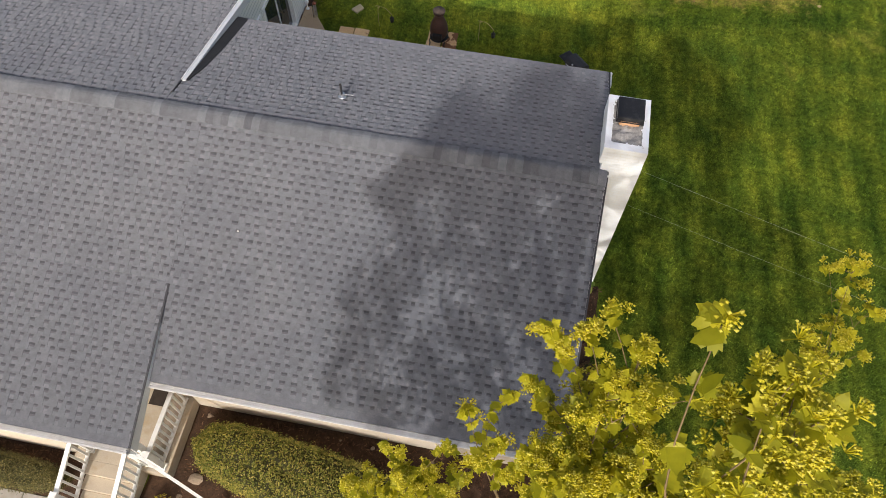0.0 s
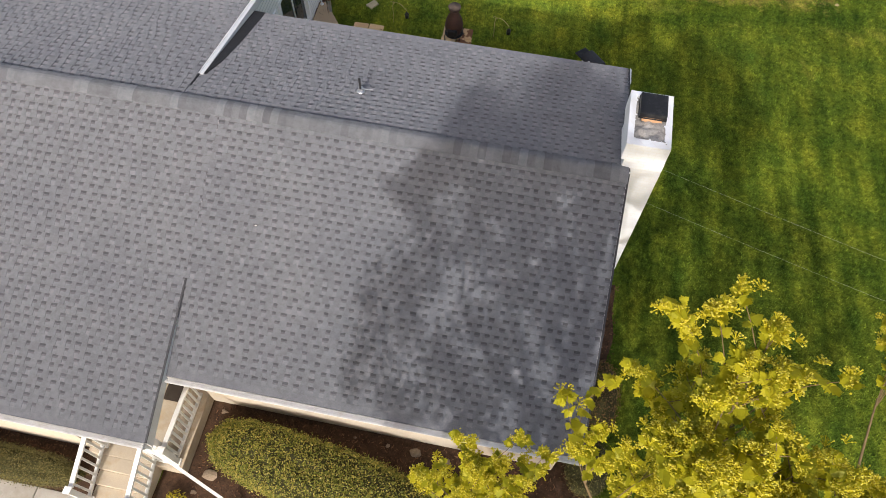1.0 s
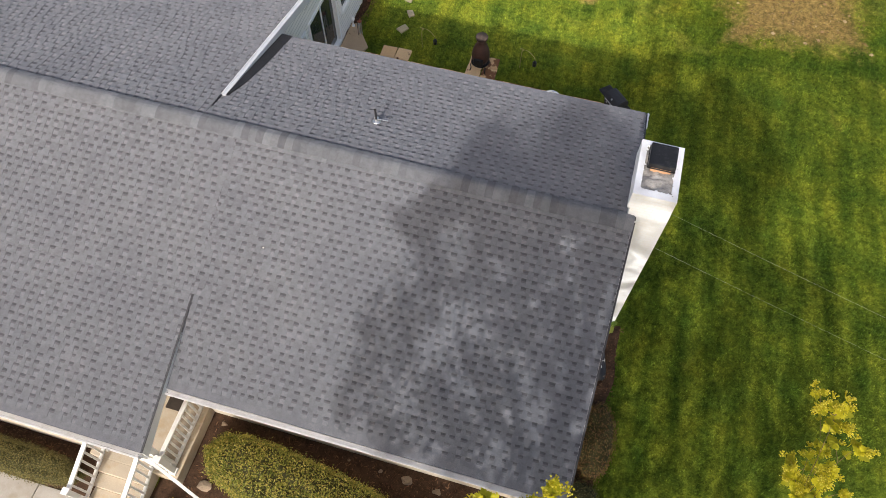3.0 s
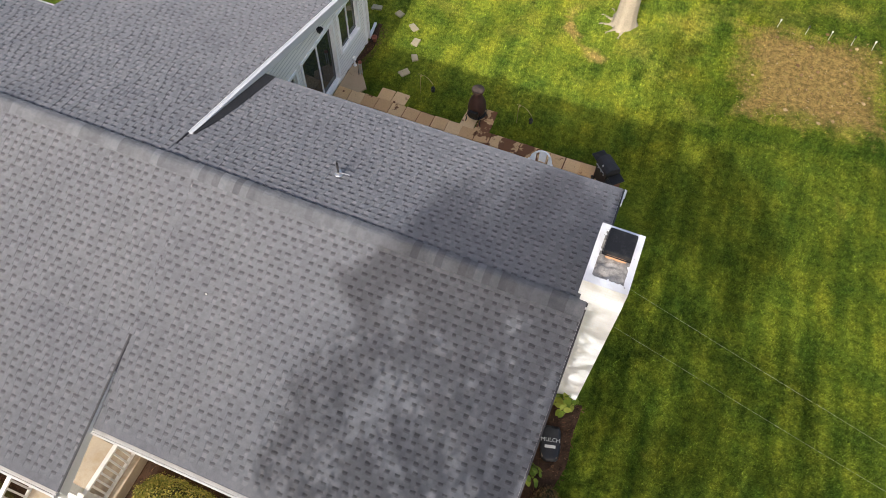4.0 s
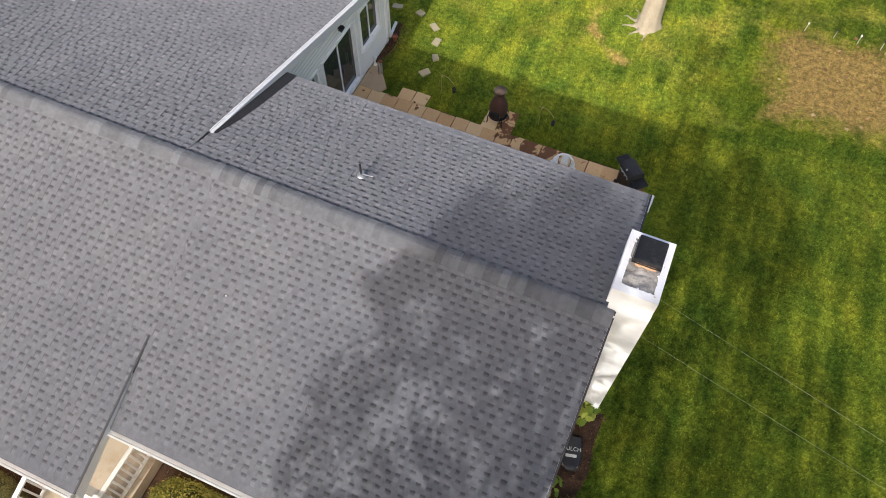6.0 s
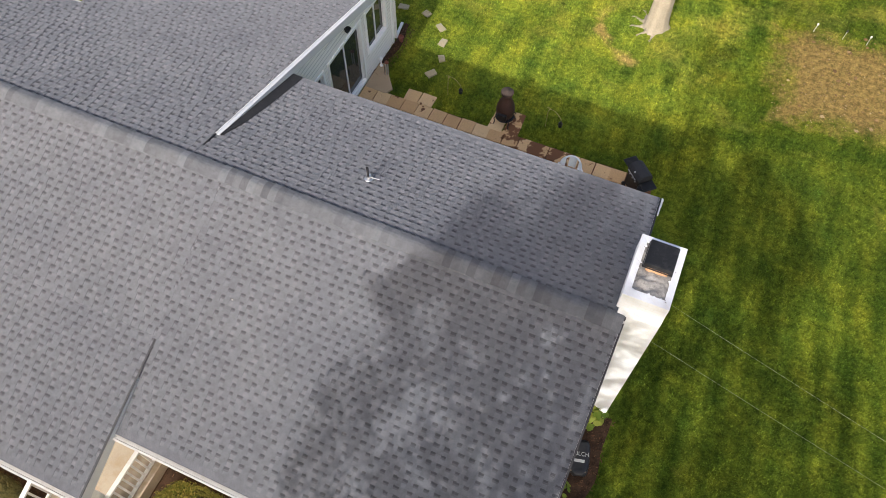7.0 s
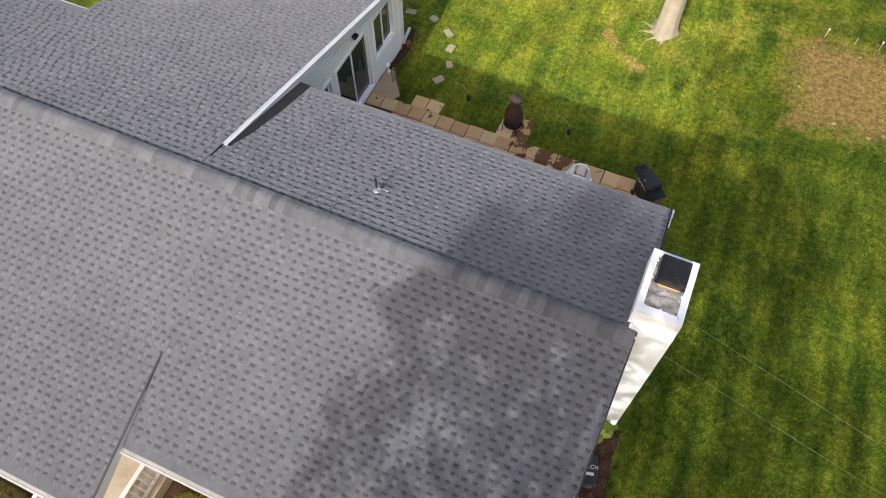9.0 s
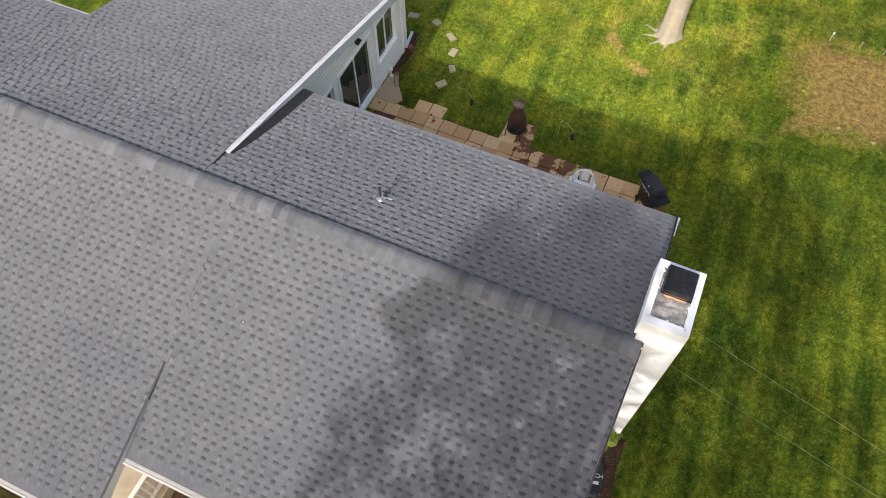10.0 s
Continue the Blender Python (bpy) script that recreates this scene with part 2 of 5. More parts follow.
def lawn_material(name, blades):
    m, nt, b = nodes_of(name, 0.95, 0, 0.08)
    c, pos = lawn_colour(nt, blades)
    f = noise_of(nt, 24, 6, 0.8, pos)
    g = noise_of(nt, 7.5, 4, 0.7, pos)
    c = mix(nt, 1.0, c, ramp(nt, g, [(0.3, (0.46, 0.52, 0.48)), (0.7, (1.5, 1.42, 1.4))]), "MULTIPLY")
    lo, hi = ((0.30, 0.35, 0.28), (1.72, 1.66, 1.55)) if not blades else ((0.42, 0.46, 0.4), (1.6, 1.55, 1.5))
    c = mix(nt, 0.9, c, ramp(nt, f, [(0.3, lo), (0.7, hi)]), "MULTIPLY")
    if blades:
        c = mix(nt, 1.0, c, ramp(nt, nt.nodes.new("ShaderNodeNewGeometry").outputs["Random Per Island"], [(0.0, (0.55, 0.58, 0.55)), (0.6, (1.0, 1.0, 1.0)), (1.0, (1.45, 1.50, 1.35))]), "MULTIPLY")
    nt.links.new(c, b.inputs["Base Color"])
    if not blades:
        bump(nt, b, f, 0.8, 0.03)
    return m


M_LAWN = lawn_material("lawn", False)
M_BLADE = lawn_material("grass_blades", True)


def leaf_material(name, lo, mid, hi, glow=0.35, rough=0.5):
    m, nt, b = nodes_of(name, rough, 0, 0.3)
    rnd = nt.nodes.new("ShaderNodeNewGeometry").outputs["Random Per Island"]
    c = ramp(nt, rnd, [(0.0, lo), (0.5, mid), (1.0, hi)])
    c = mix(nt, 0.6, c, ramp(nt, noise_of(nt, 45, 3), [(0.3, (0.75, 0.78, 0.7)), (0.7, (1.2, 1.18, 1.1))]), "MULTIPLY")
    nt.links.new(c, b.inputs["Base Color"])
    tr = nt.nodes.new("ShaderNodeBsdfTranslucent")
    nt.links.new(c, tr.inputs[0])
    ms = add(nt, "ShaderNodeMixShader", Fac=glow)
    nt.links.new(b.outputs[0], ms.inputs[1])
    nt.links.new(tr.outputs[0], ms.inputs[2])
    nt.links.new(ms.outputs[0], nt.nodes["Material Output"].inputs[0])
    return m


M_LEAF = leaf_material("young_maple_leaf", (0.20, 0.21, 0.010), (0.31, 0.30, 0.013), (0.43, 0.39, 0.018), 0.4)
M_FLOWER = leaf_material("maple_blossom", (0.44, 0.38, 0.016), (0.58, 0.50, 0.03), (0.72, 0.64, 0.12), 0.4, 0.6)
M_STALK = leaf_material("flower_stalk", (0.36, 0.32, 0.010), (0.46, 0.40, 0.013), (0.56, 0.48, 0.02), 0.45, 0.6)
M_YOUNG = leaf_material("unfolding_leaf", (0.25, 0.25, 0.010), (0.40, 0.375, 0.016), (0.58, 0.51, 0.025), 0.5)
M_HEDGE = leaf_material("hedge_leaf", (0.085, 0.105, 0.014), (0.20, 0.205, 0.030), (0.42, 0.33, 0.085), 0.3)
M_HEDGE2 = leaf_material("dark_hedge_leaf", (0.055, 0.058, 0.018), (0.115, 0.105, 0.030), (0.21, 0.17, 0.06), 0.25)
M_HOSTA = leaf_material("hosta_leaf", (0.12, 0.19, 0.02), (0.20, 0.27, 0.03), (0.33, 0.36, 0.06), 0.3)
M_AZALEA = leaf_material("russet_shrub_leaf", (0.09, 0.045, 0.02), (0.17, 0.08, 0.03), (0.20, 0.15, 0.04), 0.2)


def paver_material():
    m, nt, b = nodes_of("tan_paver", 0.92, 0, 0.2)
    rnd = nt.nodes.new("ShaderNodeObjectInfo").outputs["Random"]
    pos = nt.nodes.new("ShaderNodeNewGeometry").outputs["Position"]
    sep = nt.nodes.new("ShaderNodeSeparateXYZ")
    nt.links.new(pos, sep.inputs[0])
    c = ramp(nt, rnd, [(0.0, (0.55, 0.34, 0.17)), (0.6, (0.66, 0.44, 0.235)), (1.0, (0.72, 0.52, 0.30))])
    c = mix(nt, 0.8, c, ramp(nt, noise_of(nt, 60, 3, 0.6, pos), [(0.3, (0.75, 0.74, 0.72)), (0.7, (1.18, 1.16, 1.14))]), "MULTIPLY")
    # earth washed over the pavers between the clay stove and the chair
    near = calc(nt, "SUBTRACT", 1.0, calc(nt, "MULTIPLY", calc(nt, "ABSOLUTE", calc(nt, "ADD", sep.outputs[0], 3.1)), 0.6))
    mud = calc(nt, "ADD", noise_of(nt, 3.4, 5, 0.6, pos), calc(nt, "MULTIPLY", calc(nt, "MAXIMUM", near, 0.0), 0.22))
    c = mix(nt, ramp(nt, mud, [(0.62, (0, 0, 0)), (0.65, (0.95, 0.95, 0.95))]), c, (0.155, 0.068, 0.034))
    nt.links.new(c, b.inputs["Base Color"])
    bump(nt, b, noise_of(nt, 60, 3, 0.6, pos), 0.3, 0.004)
    return m


M_PAVER = paver_material()


def siding_material():
    m = plain("grey_white_vinyl_siding", (0.89, 0.87, 0.83), 0.6, 0, 0.05, 2, 40, 0.05, (0.8, 0.79, 0.77))
    return m


M_SIDING = siding_material()

# ---------------------------------------------------------------- building blocks
def part(name, bm, material, parent=None, label="", smooth=False):
    """One mesh object out of a bmesh, under a thing or a part."""
    me = bpy.data.meshes.new(name)
    bm.normal_update()
    bm.to_mesh(me)
    bm.free()
    for mat in (material if isinstance(material, (list, tuple)) else [material]):
        me.materials.append(mat)
    if smooth:
        for p in me.polygons:
            p.use_smooth = True
    ob = new(name, me)
    if parent:
        ob.parent = parent
    if label:
        ob["label"] = label
    return ob


def mesh_part(name, verts, faces, material, parent=None, label="", indices=None, smooth=False):
    me = bpy.data.meshes.new(name)
    me.from_pydata(verts, [], faces)
    for mat in (material if isinstance(material, (list, tuple)) else [material]):
        me.materials.append(mat)
    if indices is not None:
        me.polygons.foreach_set("material_index", indices)
    if smooth:
        me.polygons.foreach_set("use_smooth", [True] * len(me.polygons))
    me.update()
    ob = new(name, me)
    if parent:
        ob.parent = parent
    if label:
        ob["label"] = label
    return ob


def thing(name, label, category, group="", kind="", at=(0, 0, 0), turn=0.0):
    ob = new(name)
    ob.empty_display_size = 0.2
    ob.matrix_basis = pose(*at, 0, 0, turn)
    return tagged(ob, label, category, group, kind)


def box(bm, lo, hi, bevel=0.0, m=None):
    r = bmesh.ops.create_cube(bm, size=1.0)
    lo, hi = Vector(lo), Vector(hi)
    c, d = (lo + hi) / 2, hi - lo
    bmesh.ops.scale(bm, vec=d, verts=r["verts"])
    bmesh.ops.translate(bm, vec=c, verts=r["verts"])
    vs = r["verts"]
    if bevel:
        es = list({e for v in vs for e in v.link_edges})
        g = bmesh.ops.bevel(bm, geom=es, offset=bevel, segments=2, affect="EDGES", profile=0.6)
        vs = list({v for f in g["faces"] for v in f.verts} | {v for v in vs if v.is_valid})
    if m is not None:
        bmesh.ops.transform(bm, matrix=m, verts=vs)
    return vs


def rod(bm, p, q, r0, r1=None, seg=8):
    """A round bar from p to q."""
    r1 = r0 if r1 is None else r1
    p, q = Vector(p), Vector(q)
    d = q - p
    m = Matrix.Translation((p + q) / 2) @ d.to_track_quat("Z", "Y").to_matrix().to_4x4()
    bmesh.ops.create_cone(bm, cap_ends=True, segments=seg, radius1=r0, radius2=r1, depth=d.length, matrix=m)


def beam(bm, p, q, w, h):
    """A square bar from p to q, w wide and h high."""
    p, q = Vector(p), Vector(q)
    d = q - p
    m = Matrix.Translation((p + q) / 2) @ d.to_track_quat("Y", "Z").to_matrix().to_4x4()
    box(bm, (-w / 2, -d.length / 2, -h / 2), (w / 2, d.length / 2, h / 2), 0, m)


def lathe(bm, profile, seg=20, m=None):
    rings = []
    for r, z in profile:
        rings.append([bm.verts.new((r * math.cos(a), r * math.sin(a), z)) for a in np.linspace(0, 2 * math.pi, seg, endpoint=False)])
    for a, b in zip(rings, rings[1:]):
        for i in range(seg):
            bm.faces.new((a[i], a[(i + 1) % seg], b[(i + 1) % seg], b[i]))
    bm.faces.new(rings[-1])
    bm.faces.new(rings[0][::-1])
    if m is not None:
        bmesh.ops.transform(bm, matrix=m, verts=[v for r in rings for v in r])


def tube(bm, points, radii, seg=7):
    """A limb along points."""
    pts = [Vector(p) for p in points]
    rings = []
    for i, p in enumerate(pts):
        d = (pts[min(i + 1, len(pts) - 1)] - pts[max(i - 1, 0)]).normalized()
        u = d.orthogonal().normalized()
        w = d.cross(u)
        rings.append([bm.verts.new(p + radii[i] * (math.cos(a) * u + math.sin(a) * w)) for a in np.linspace(0, 2 * math.pi, seg, endpoint=False)])
    for a, b in zip(rings, rings[1:]):
        off = min(range(seg), key=lambda k: (b[k].co - a[0].co).length)
        for i in range(seg):
            bm.faces.new((a[i], a[(i + 1) % seg], b[(i + 1 + off) % seg], b[(i + off) % seg]))
    bm.faces.new(rings[-1])


def smoothstep(a, b, v):
    k = min(1, max(0, (v - a) / (b - a)))
    return k * k * (3 - 2 * k)


def ground_z(x, y):
    """The yard is level behind the house and a little lower in front of it."""
    return -0.25 * smoothstep(-1.0, -4.0, y) + (0.02 * math.sin(x * 0.7 + 1) * math.sin(y * 0.6) if x > 1.2 or y > 7 else 0.0)


# ---------------------------------------------------------------- ground
def build_ground():
    def axis(lo, hi, step, far):
        near = np.arange(lo, hi + 1e-6, step)
        out = np.array([3, 8, 18, 40, 90, 200, far])
        return np.concatenate([lo - out[::-1], near, hi + out])
    xs, ys = axis(-18, 14, 0.4, 600), axis(-14, 22, 0.4, 600)
    verts = [(x, y, ground_z(x, y)) for y in ys for x in xs]
    n = len(xs)
    faces = [(j * n + i, j * n + i + 1, (j + 1) * n + i + 1, (j + 1) * n + i) for j in range(len(ys) - 1) for i in range(n - 1)]
    ob = mesh_part("ground", verts, faces, M_LAWN, smooth=True)
    tagged(ob, "green mown lawn with dry patches and a bare seed bed", "lawn", kind="structure")


build_ground()


def build_grass():
    rng = np.random.default_rng(4)
    n = 330000
    x, y = rng.uniform(-9.5, 8.0, n), rng.uniform(-6.5, 17.0, n)
    px, py, a, w, d = PATCH
    u = (x - px) * math.cos(a) + (y - py) * math.sin(a)
    v = (y - py) * math.cos(a) - (x - px) * math.sin(a)
    rim = np.minimum(np.minimum(u, w - u), np.minimum(v, d - v)) + 0.16 * np.sin(5.1 * u + 2 * v) * np.sin(4.3 * v + u)
    bare = rng.random(n) < np.clip(rim / 1.1, 0, 0.86)
    house = (x < 0.82) & (y < 6.30)
    wing = (x < -7.7) & (y < 9.0)
    pad = (x > -4.55) & (x < -3.62) & (y < 7.1)
    slabs = (x < -5.95) & (y < 6.75)
    trunk = np.hypot(x + 1.42, y - 11.7) < 0.45
    keep = ~(bare | house | wing | pad | slabs | trunk)
    x, y = x[keep], y[keep]
    n = len(x)
    z = -0.25 * np.clip((-1.0 - y) / 3.0, 0, 1) ** 2 * (3 - 2 * np.clip((-1.0 - y) / 3.0, 0, 1)) - 0.012
    t = rng.uniform(0, 2 * math.pi, n)
    h, wd, lean = rng.uniform(0.035, 0.095, n), rng.uniform(0.005, 0.014, n), rng.uniform(0.01, 0.06, n)
    c, s = np.cos(t), np.sin(t)
    z = z + np.where((x > 1.2) | (y > 7), 0.02 * np.sin(x * 0.7 + 1) * np.sin(y * 0.6), 0.0)
    verts = np.stack([np.stack([x - s * wd, y + c * wd, z], 1), np.stack([x + s * wd, y - c * wd, z], 1), np.stack([x + c * lean, y + s * lean, z + h], 1)], 1).reshape(-1, 3)
    me = bpy.data.meshes.new("grass")
    me.vertices.add(len(verts))
    me.vertices.foreach_set("co", verts.ravel())
    me.loops.add(3 * n)
    me.loops.foreach_set("vertex_index", np.arange(3 * n))
    me.polygons.add(n)
    me.polygons.foreach_set("loop_start", np.arange(0, 3 * n, 3))
    me.update(calc_edges=True)
    me.materials.append(M_BLADE)
    ob = new("grass", me)
    tagged(ob, "short green and yellowing grass blades of the lawn", "grass", kind="stuff")


build_grass()

# ---------------------------------------------------------------- house
RIDGE, RIDGE_Y = 4.29, -0.06
EAVE_F, EAVE_B = (-4.47, 2.342), (3.23, 3.328)             # y, z of the front and back eaves
PORCH_TOP, PORCH_EAVE = (-2.855, 3.05), (-5.59, 2.07)      # the shallower roof over the porch and front room
WING_TOP, WING_EAVE = (0.36, 4.178), (8.60, 2.32)          # the shallower roof over the garden room
X_END, X_LEFT = 0.03, -16.0
X_PORCH, X_WING, X_WING2 = -7.19, -8.0, -13.2
EXPOSED = 0.143                                             # height of a shingle course

house = thing("house", "white single-storey house with grey shingled gable roof", "house")


def slope_frame(top, bottom):
    """The way down a slope, its outward normal and its length."""
    d = Vector((0, bottom[0] - top[0], bottom[1] - top[1]))
    length = d.length
    d.normalize()
    n = Vector((0, -d.z, d.y)) if d.y > 0 else Vector((0, d.z, -d.y))
    return d, n, length


def deck(name, x0, x1, top, bottom, thick=0.14):
    d, n, _ = slope_frame(top, bottom)
    a, b = Vector((0, *top)), Vector((0, *bottom))
    bm = bmesh.new()
    v = [bm.verts.new((x, *(p - n * t).yz)) for x in (x0, x1) for p, t in ((a, 0.004), (b, 0.004), (b, thick), (a, thick))]
    for f in ((0, 1, 2, 3), (7, 6, 5, 4), (0, 4, 5, 1), (1, 5, 6, 2), (2, 6, 7, 3), (3, 7, 4, 0)):
        bm.faces.new([v[i] for i in f])
    bmesh.ops.recalc_face_normals(bm, faces=bm.faces)
    return part(name, bm, [M_WHITE], house)


roof = deck("roof", X_PORCH, X_END - 0.02, (RIDGE_Y, RIDGE), EAVE_F)
roof["label"] = "grey laminated shingle roof"
deck("roof", X_LEFT, X_PORCH, (RIDGE_Y, RIDGE), PORCH_TOP)
deck("roof", X_LEFT, X_PORCH - 0.02, PORCH_TOP, PORCH_EAVE)
deck("roof", X_WING, X_END - 0.02, (RIDGE_Y, RIDGE), EAVE_B)
deck("roof", X_LEFT, X_WING2, (RIDGE_Y, RIDGE), EAVE_B)
deck("roof", X_WING2, X_WING, (RIDGE_Y, RIDGE), WING_TOP)
deck("roof", X_WING2 + 0.02, X_WING - 0.02, WING_TOP, WING_EAVE)

SINGLE = (-5.4, -0.5, 1.25, 3.45)                           # the stretch of roof whose tabs are pieces of their own
single_tabs = []


def shingle_slope(x0, x1, top, bottom, seed, singles=False, starter=True):
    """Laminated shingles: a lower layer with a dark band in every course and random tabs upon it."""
    rng = random.Random(seed)
    d, n, length = slope_frame(top, bottom)
    o = Vector((0, *top))

    def at(x, s, h):
        p = o + d * s + n * h
        return (x, p.y, p.z)
    lay_v, lay_f, lay_i, tab_v, tab_f = [], [], [], [], []
    thick = 1.4 if d.y > 0 else 1.0                         # the back slopes have weathered and curl a little
    rows = int(length / EXPOSED) + 1
    for r in range(rows):
        butt = length + 0.012 - r * EXPOSED
        up = max(butt - EXPOSED - 0.03, 0.0)
        if butt - up < 0.03:
            continue
        mid = max(butt - EXPOSED * 0.50, up + 0.01)
        x = x0 - rng.uniform(0, 0.25)
        if r == 0 and starter:
            tabs = [(x0, x1)]
        else:
            tabs = []
            while x < x1:
                w = rng.choice((0.08, 0.09, 0.10, 0.11, 0.12, 0.13, 0.15, 0.18))
                tabs.append((x, x + w))
                x += w + rng.choice((0.065, 0.075, 0.08, 0.085, 0.09, 0.10))
        joints = [x0] + [(p + q) / 2 for p, q in tabs if x0 + 0.02 < (p + q) / 2 < x1 - 0.02 and len(tabs) > 1] + [x1]
        strip = 0.0
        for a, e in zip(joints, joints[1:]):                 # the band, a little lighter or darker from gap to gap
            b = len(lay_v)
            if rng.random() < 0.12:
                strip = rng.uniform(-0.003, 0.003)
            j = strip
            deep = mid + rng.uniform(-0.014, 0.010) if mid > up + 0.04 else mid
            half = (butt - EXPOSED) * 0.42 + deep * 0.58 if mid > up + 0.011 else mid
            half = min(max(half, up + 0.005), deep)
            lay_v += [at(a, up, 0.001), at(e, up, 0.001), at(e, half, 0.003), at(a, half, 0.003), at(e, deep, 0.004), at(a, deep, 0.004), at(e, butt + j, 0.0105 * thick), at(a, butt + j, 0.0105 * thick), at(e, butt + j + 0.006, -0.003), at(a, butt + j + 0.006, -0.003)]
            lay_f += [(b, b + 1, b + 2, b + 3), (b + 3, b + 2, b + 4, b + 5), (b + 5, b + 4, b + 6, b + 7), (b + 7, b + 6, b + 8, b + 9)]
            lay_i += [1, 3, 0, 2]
        for a, e in tabs:
            a, e = max(a, x0), min(e, x1)
            if e - a < 0.02:
                continue
            j = rng.uniform(-0.003, 0.003)
            if singles and SINGLE[0] < a and e < SINGLE[1] and SINGLE[2] < butt < SINGLE[3] and len(single_tabs) < 300:
                single_tabs.append((a, e, at(a, butt + j, 0.0115), d, n, j))
                continue
            t = min(EXPOSED + 0.02, butt - up)
            in0, in1 = rng.uniform(0, 0.012), rng.uniform(0, 0.012)
            b = len(tab_v)
            s0, s1 = butt - t, butt + j + 0.003
            tab_v += [at(a + in0, s0, 0.003), at(e - in1, s0, 0.003), at(e, s1, 0.0105 * thick + 0.0065), at(a, s1, 0.0105 * thick + 0.0065), at(e, s1 + 0.005, 0.002), at(a, s1 + 0.005, 0.002), at(a + in0, s0, -0.002), at(e - in1, s0, -0.002)]
            tab_f += [(b, b + 1, b + 2, b + 3), (b + 3, b + 2, b + 4, b + 5), (b, b + 3, b + 5, b + 6), (b + 2, b + 1, b + 7, b + 4)]
    flip = d.y > 0
    if flip:
        lay_f, tab_f = [f[::-1] for f in lay_f], [f[::-1] for f in tab_f]
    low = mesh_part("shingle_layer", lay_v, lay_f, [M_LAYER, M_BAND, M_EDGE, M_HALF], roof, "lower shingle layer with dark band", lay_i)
    top_ob = mesh_part("shingle_field", tab_v, tab_f, [M_TAB, M_EDGE], roof, "grey shingle tabs", [1 if k % 4 == 1 else 0 for k in range(len(tab_f))])
    low["kind"] = top_ob["kind"] = "stuff"


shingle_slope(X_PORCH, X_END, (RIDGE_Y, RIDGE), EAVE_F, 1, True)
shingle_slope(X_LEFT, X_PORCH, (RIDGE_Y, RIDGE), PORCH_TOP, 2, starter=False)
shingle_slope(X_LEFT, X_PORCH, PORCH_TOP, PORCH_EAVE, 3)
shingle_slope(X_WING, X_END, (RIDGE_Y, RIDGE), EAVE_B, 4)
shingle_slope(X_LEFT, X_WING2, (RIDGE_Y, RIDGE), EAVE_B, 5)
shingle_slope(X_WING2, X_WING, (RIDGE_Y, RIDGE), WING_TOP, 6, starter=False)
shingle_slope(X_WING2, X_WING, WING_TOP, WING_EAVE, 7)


def prism_x(bm, x0, x1, outline):
    """A bar along x with the outline in y, z."""
    a = [bm.verts.new((x0, y, z)) for y, z in outline]
    b = [bm.verts.new((x1, y, z)) for y, z in outline]
    k = len(outline)
    bm.faces.new(a)
    bm.faces.new(b[::-1])
    for i in range(k):
        bm.faces.new((a[i], b[i], b[(i + 1) % k], a[(i + 1) % k]))
    bmesh.ops.recalc_face_normals(bm, faces=bm.faces)


def gutter(x0, x1, y, z, side, name="gutter"):
    """A K-shaped white gutter hung at an eave; side is -1 in front, 1 behind."""
    bm = bmesh.new()
    s = side
    prism_x(bm, x0, x1, [(y - s * 0.03, z - 0.02), (y - s * 0.03, z - 0.13), (y + s * 0.06, z - 0.13), (y + s * 0.09, z - 0.09),
                         (y + s * 0.10, z - 0.03), (y + s * 0.10, z - 0.012), (y + s * 0.085, z - 0.012), (y + s * 0.085, z - 0.035), (y + s * 0.05, z - 0.115), (y - s * 0.018, z - 0.115), (y - s * 0.018, z - 0.02)])
    g = part(name, bm, M_GUTTER, house)
    for k in range(3):                                       # ribs of the leaf guard
        bm = bmesh.new()
        a, b = sorted((y + s * (0.006 + 0.030 * k), y + s * (0.023 + 0.030 * k)))
        box(bm, (x0 + 0.01, a, z - 0.016 - 0.002 * k), (x1 - 0.01, b, z - 0.010 - 0.002 * k))
        part("guard_rib", bm, M_GUTTER, g)
    return g


gutter(X_PORCH + 0.03, X_END + 0.02, EAVE_F[0] - 0.02, EAVE_F[1] - 0.012, -1)
front_gutter = gutter(X_LEFT, X_PORCH, PORCH_EAVE[0] - 0.02, PORCH_EAVE[1] - 0.012, -1)
bm = bmesh.new()
box(bm, (-10.42, -5.70, 1.86), (-10.30, -5.62, 1.93), 0.01)
part("outlet", bm, M_GUTTER, front_gutter)
gutter(X_WING + 0.05, X_END + 0.085, EAVE_B[0] - 0.045, EAVE_B[1] - 0.03, 1)
gutter(X_LEFT, X_WING2 - 0.02, EAVE_B[0], EAVE_B[1] - 0.015, 1)
gutter(X_WING2, X_WING, WING_EAVE[0], WING_EAVE[1] - 0.015, 1)


def rake(x, top, bottom, depth, lift=0.012, wide=0.03, start=0.0, material=None, name="fascia"):
    """A board along the sloping edge of a roof."""
    d, n, length = slope_frame(top, bottom)
    o = Vector((0, *top))
    bm = bmesh.new()
    a, b = o + d * start + n * lift, o + d * (length + 0.01) + n * lift
    da, db = (depth * 0.5 if start else depth), depth
    v = [bm.verts.new((xx, p.y, p.z - h)) for xx in (x, x + wide) for p, h in ((a, 0), (b, 0), (b, db), (a, da))]
    for f in ((0, 1, 2, 3), (7, 6, 5, 4), (0, 4, 5, 1), (1, 5, 6, 2), (2, 6, 7, 3), (3, 7, 4, 0)):
        bm.faces.new([v[i] for i in f])
    bmesh.ops.recalc_face_normals(bm, faces=bm.faces)
    return part(name, bm, material or M_WHITE, house)


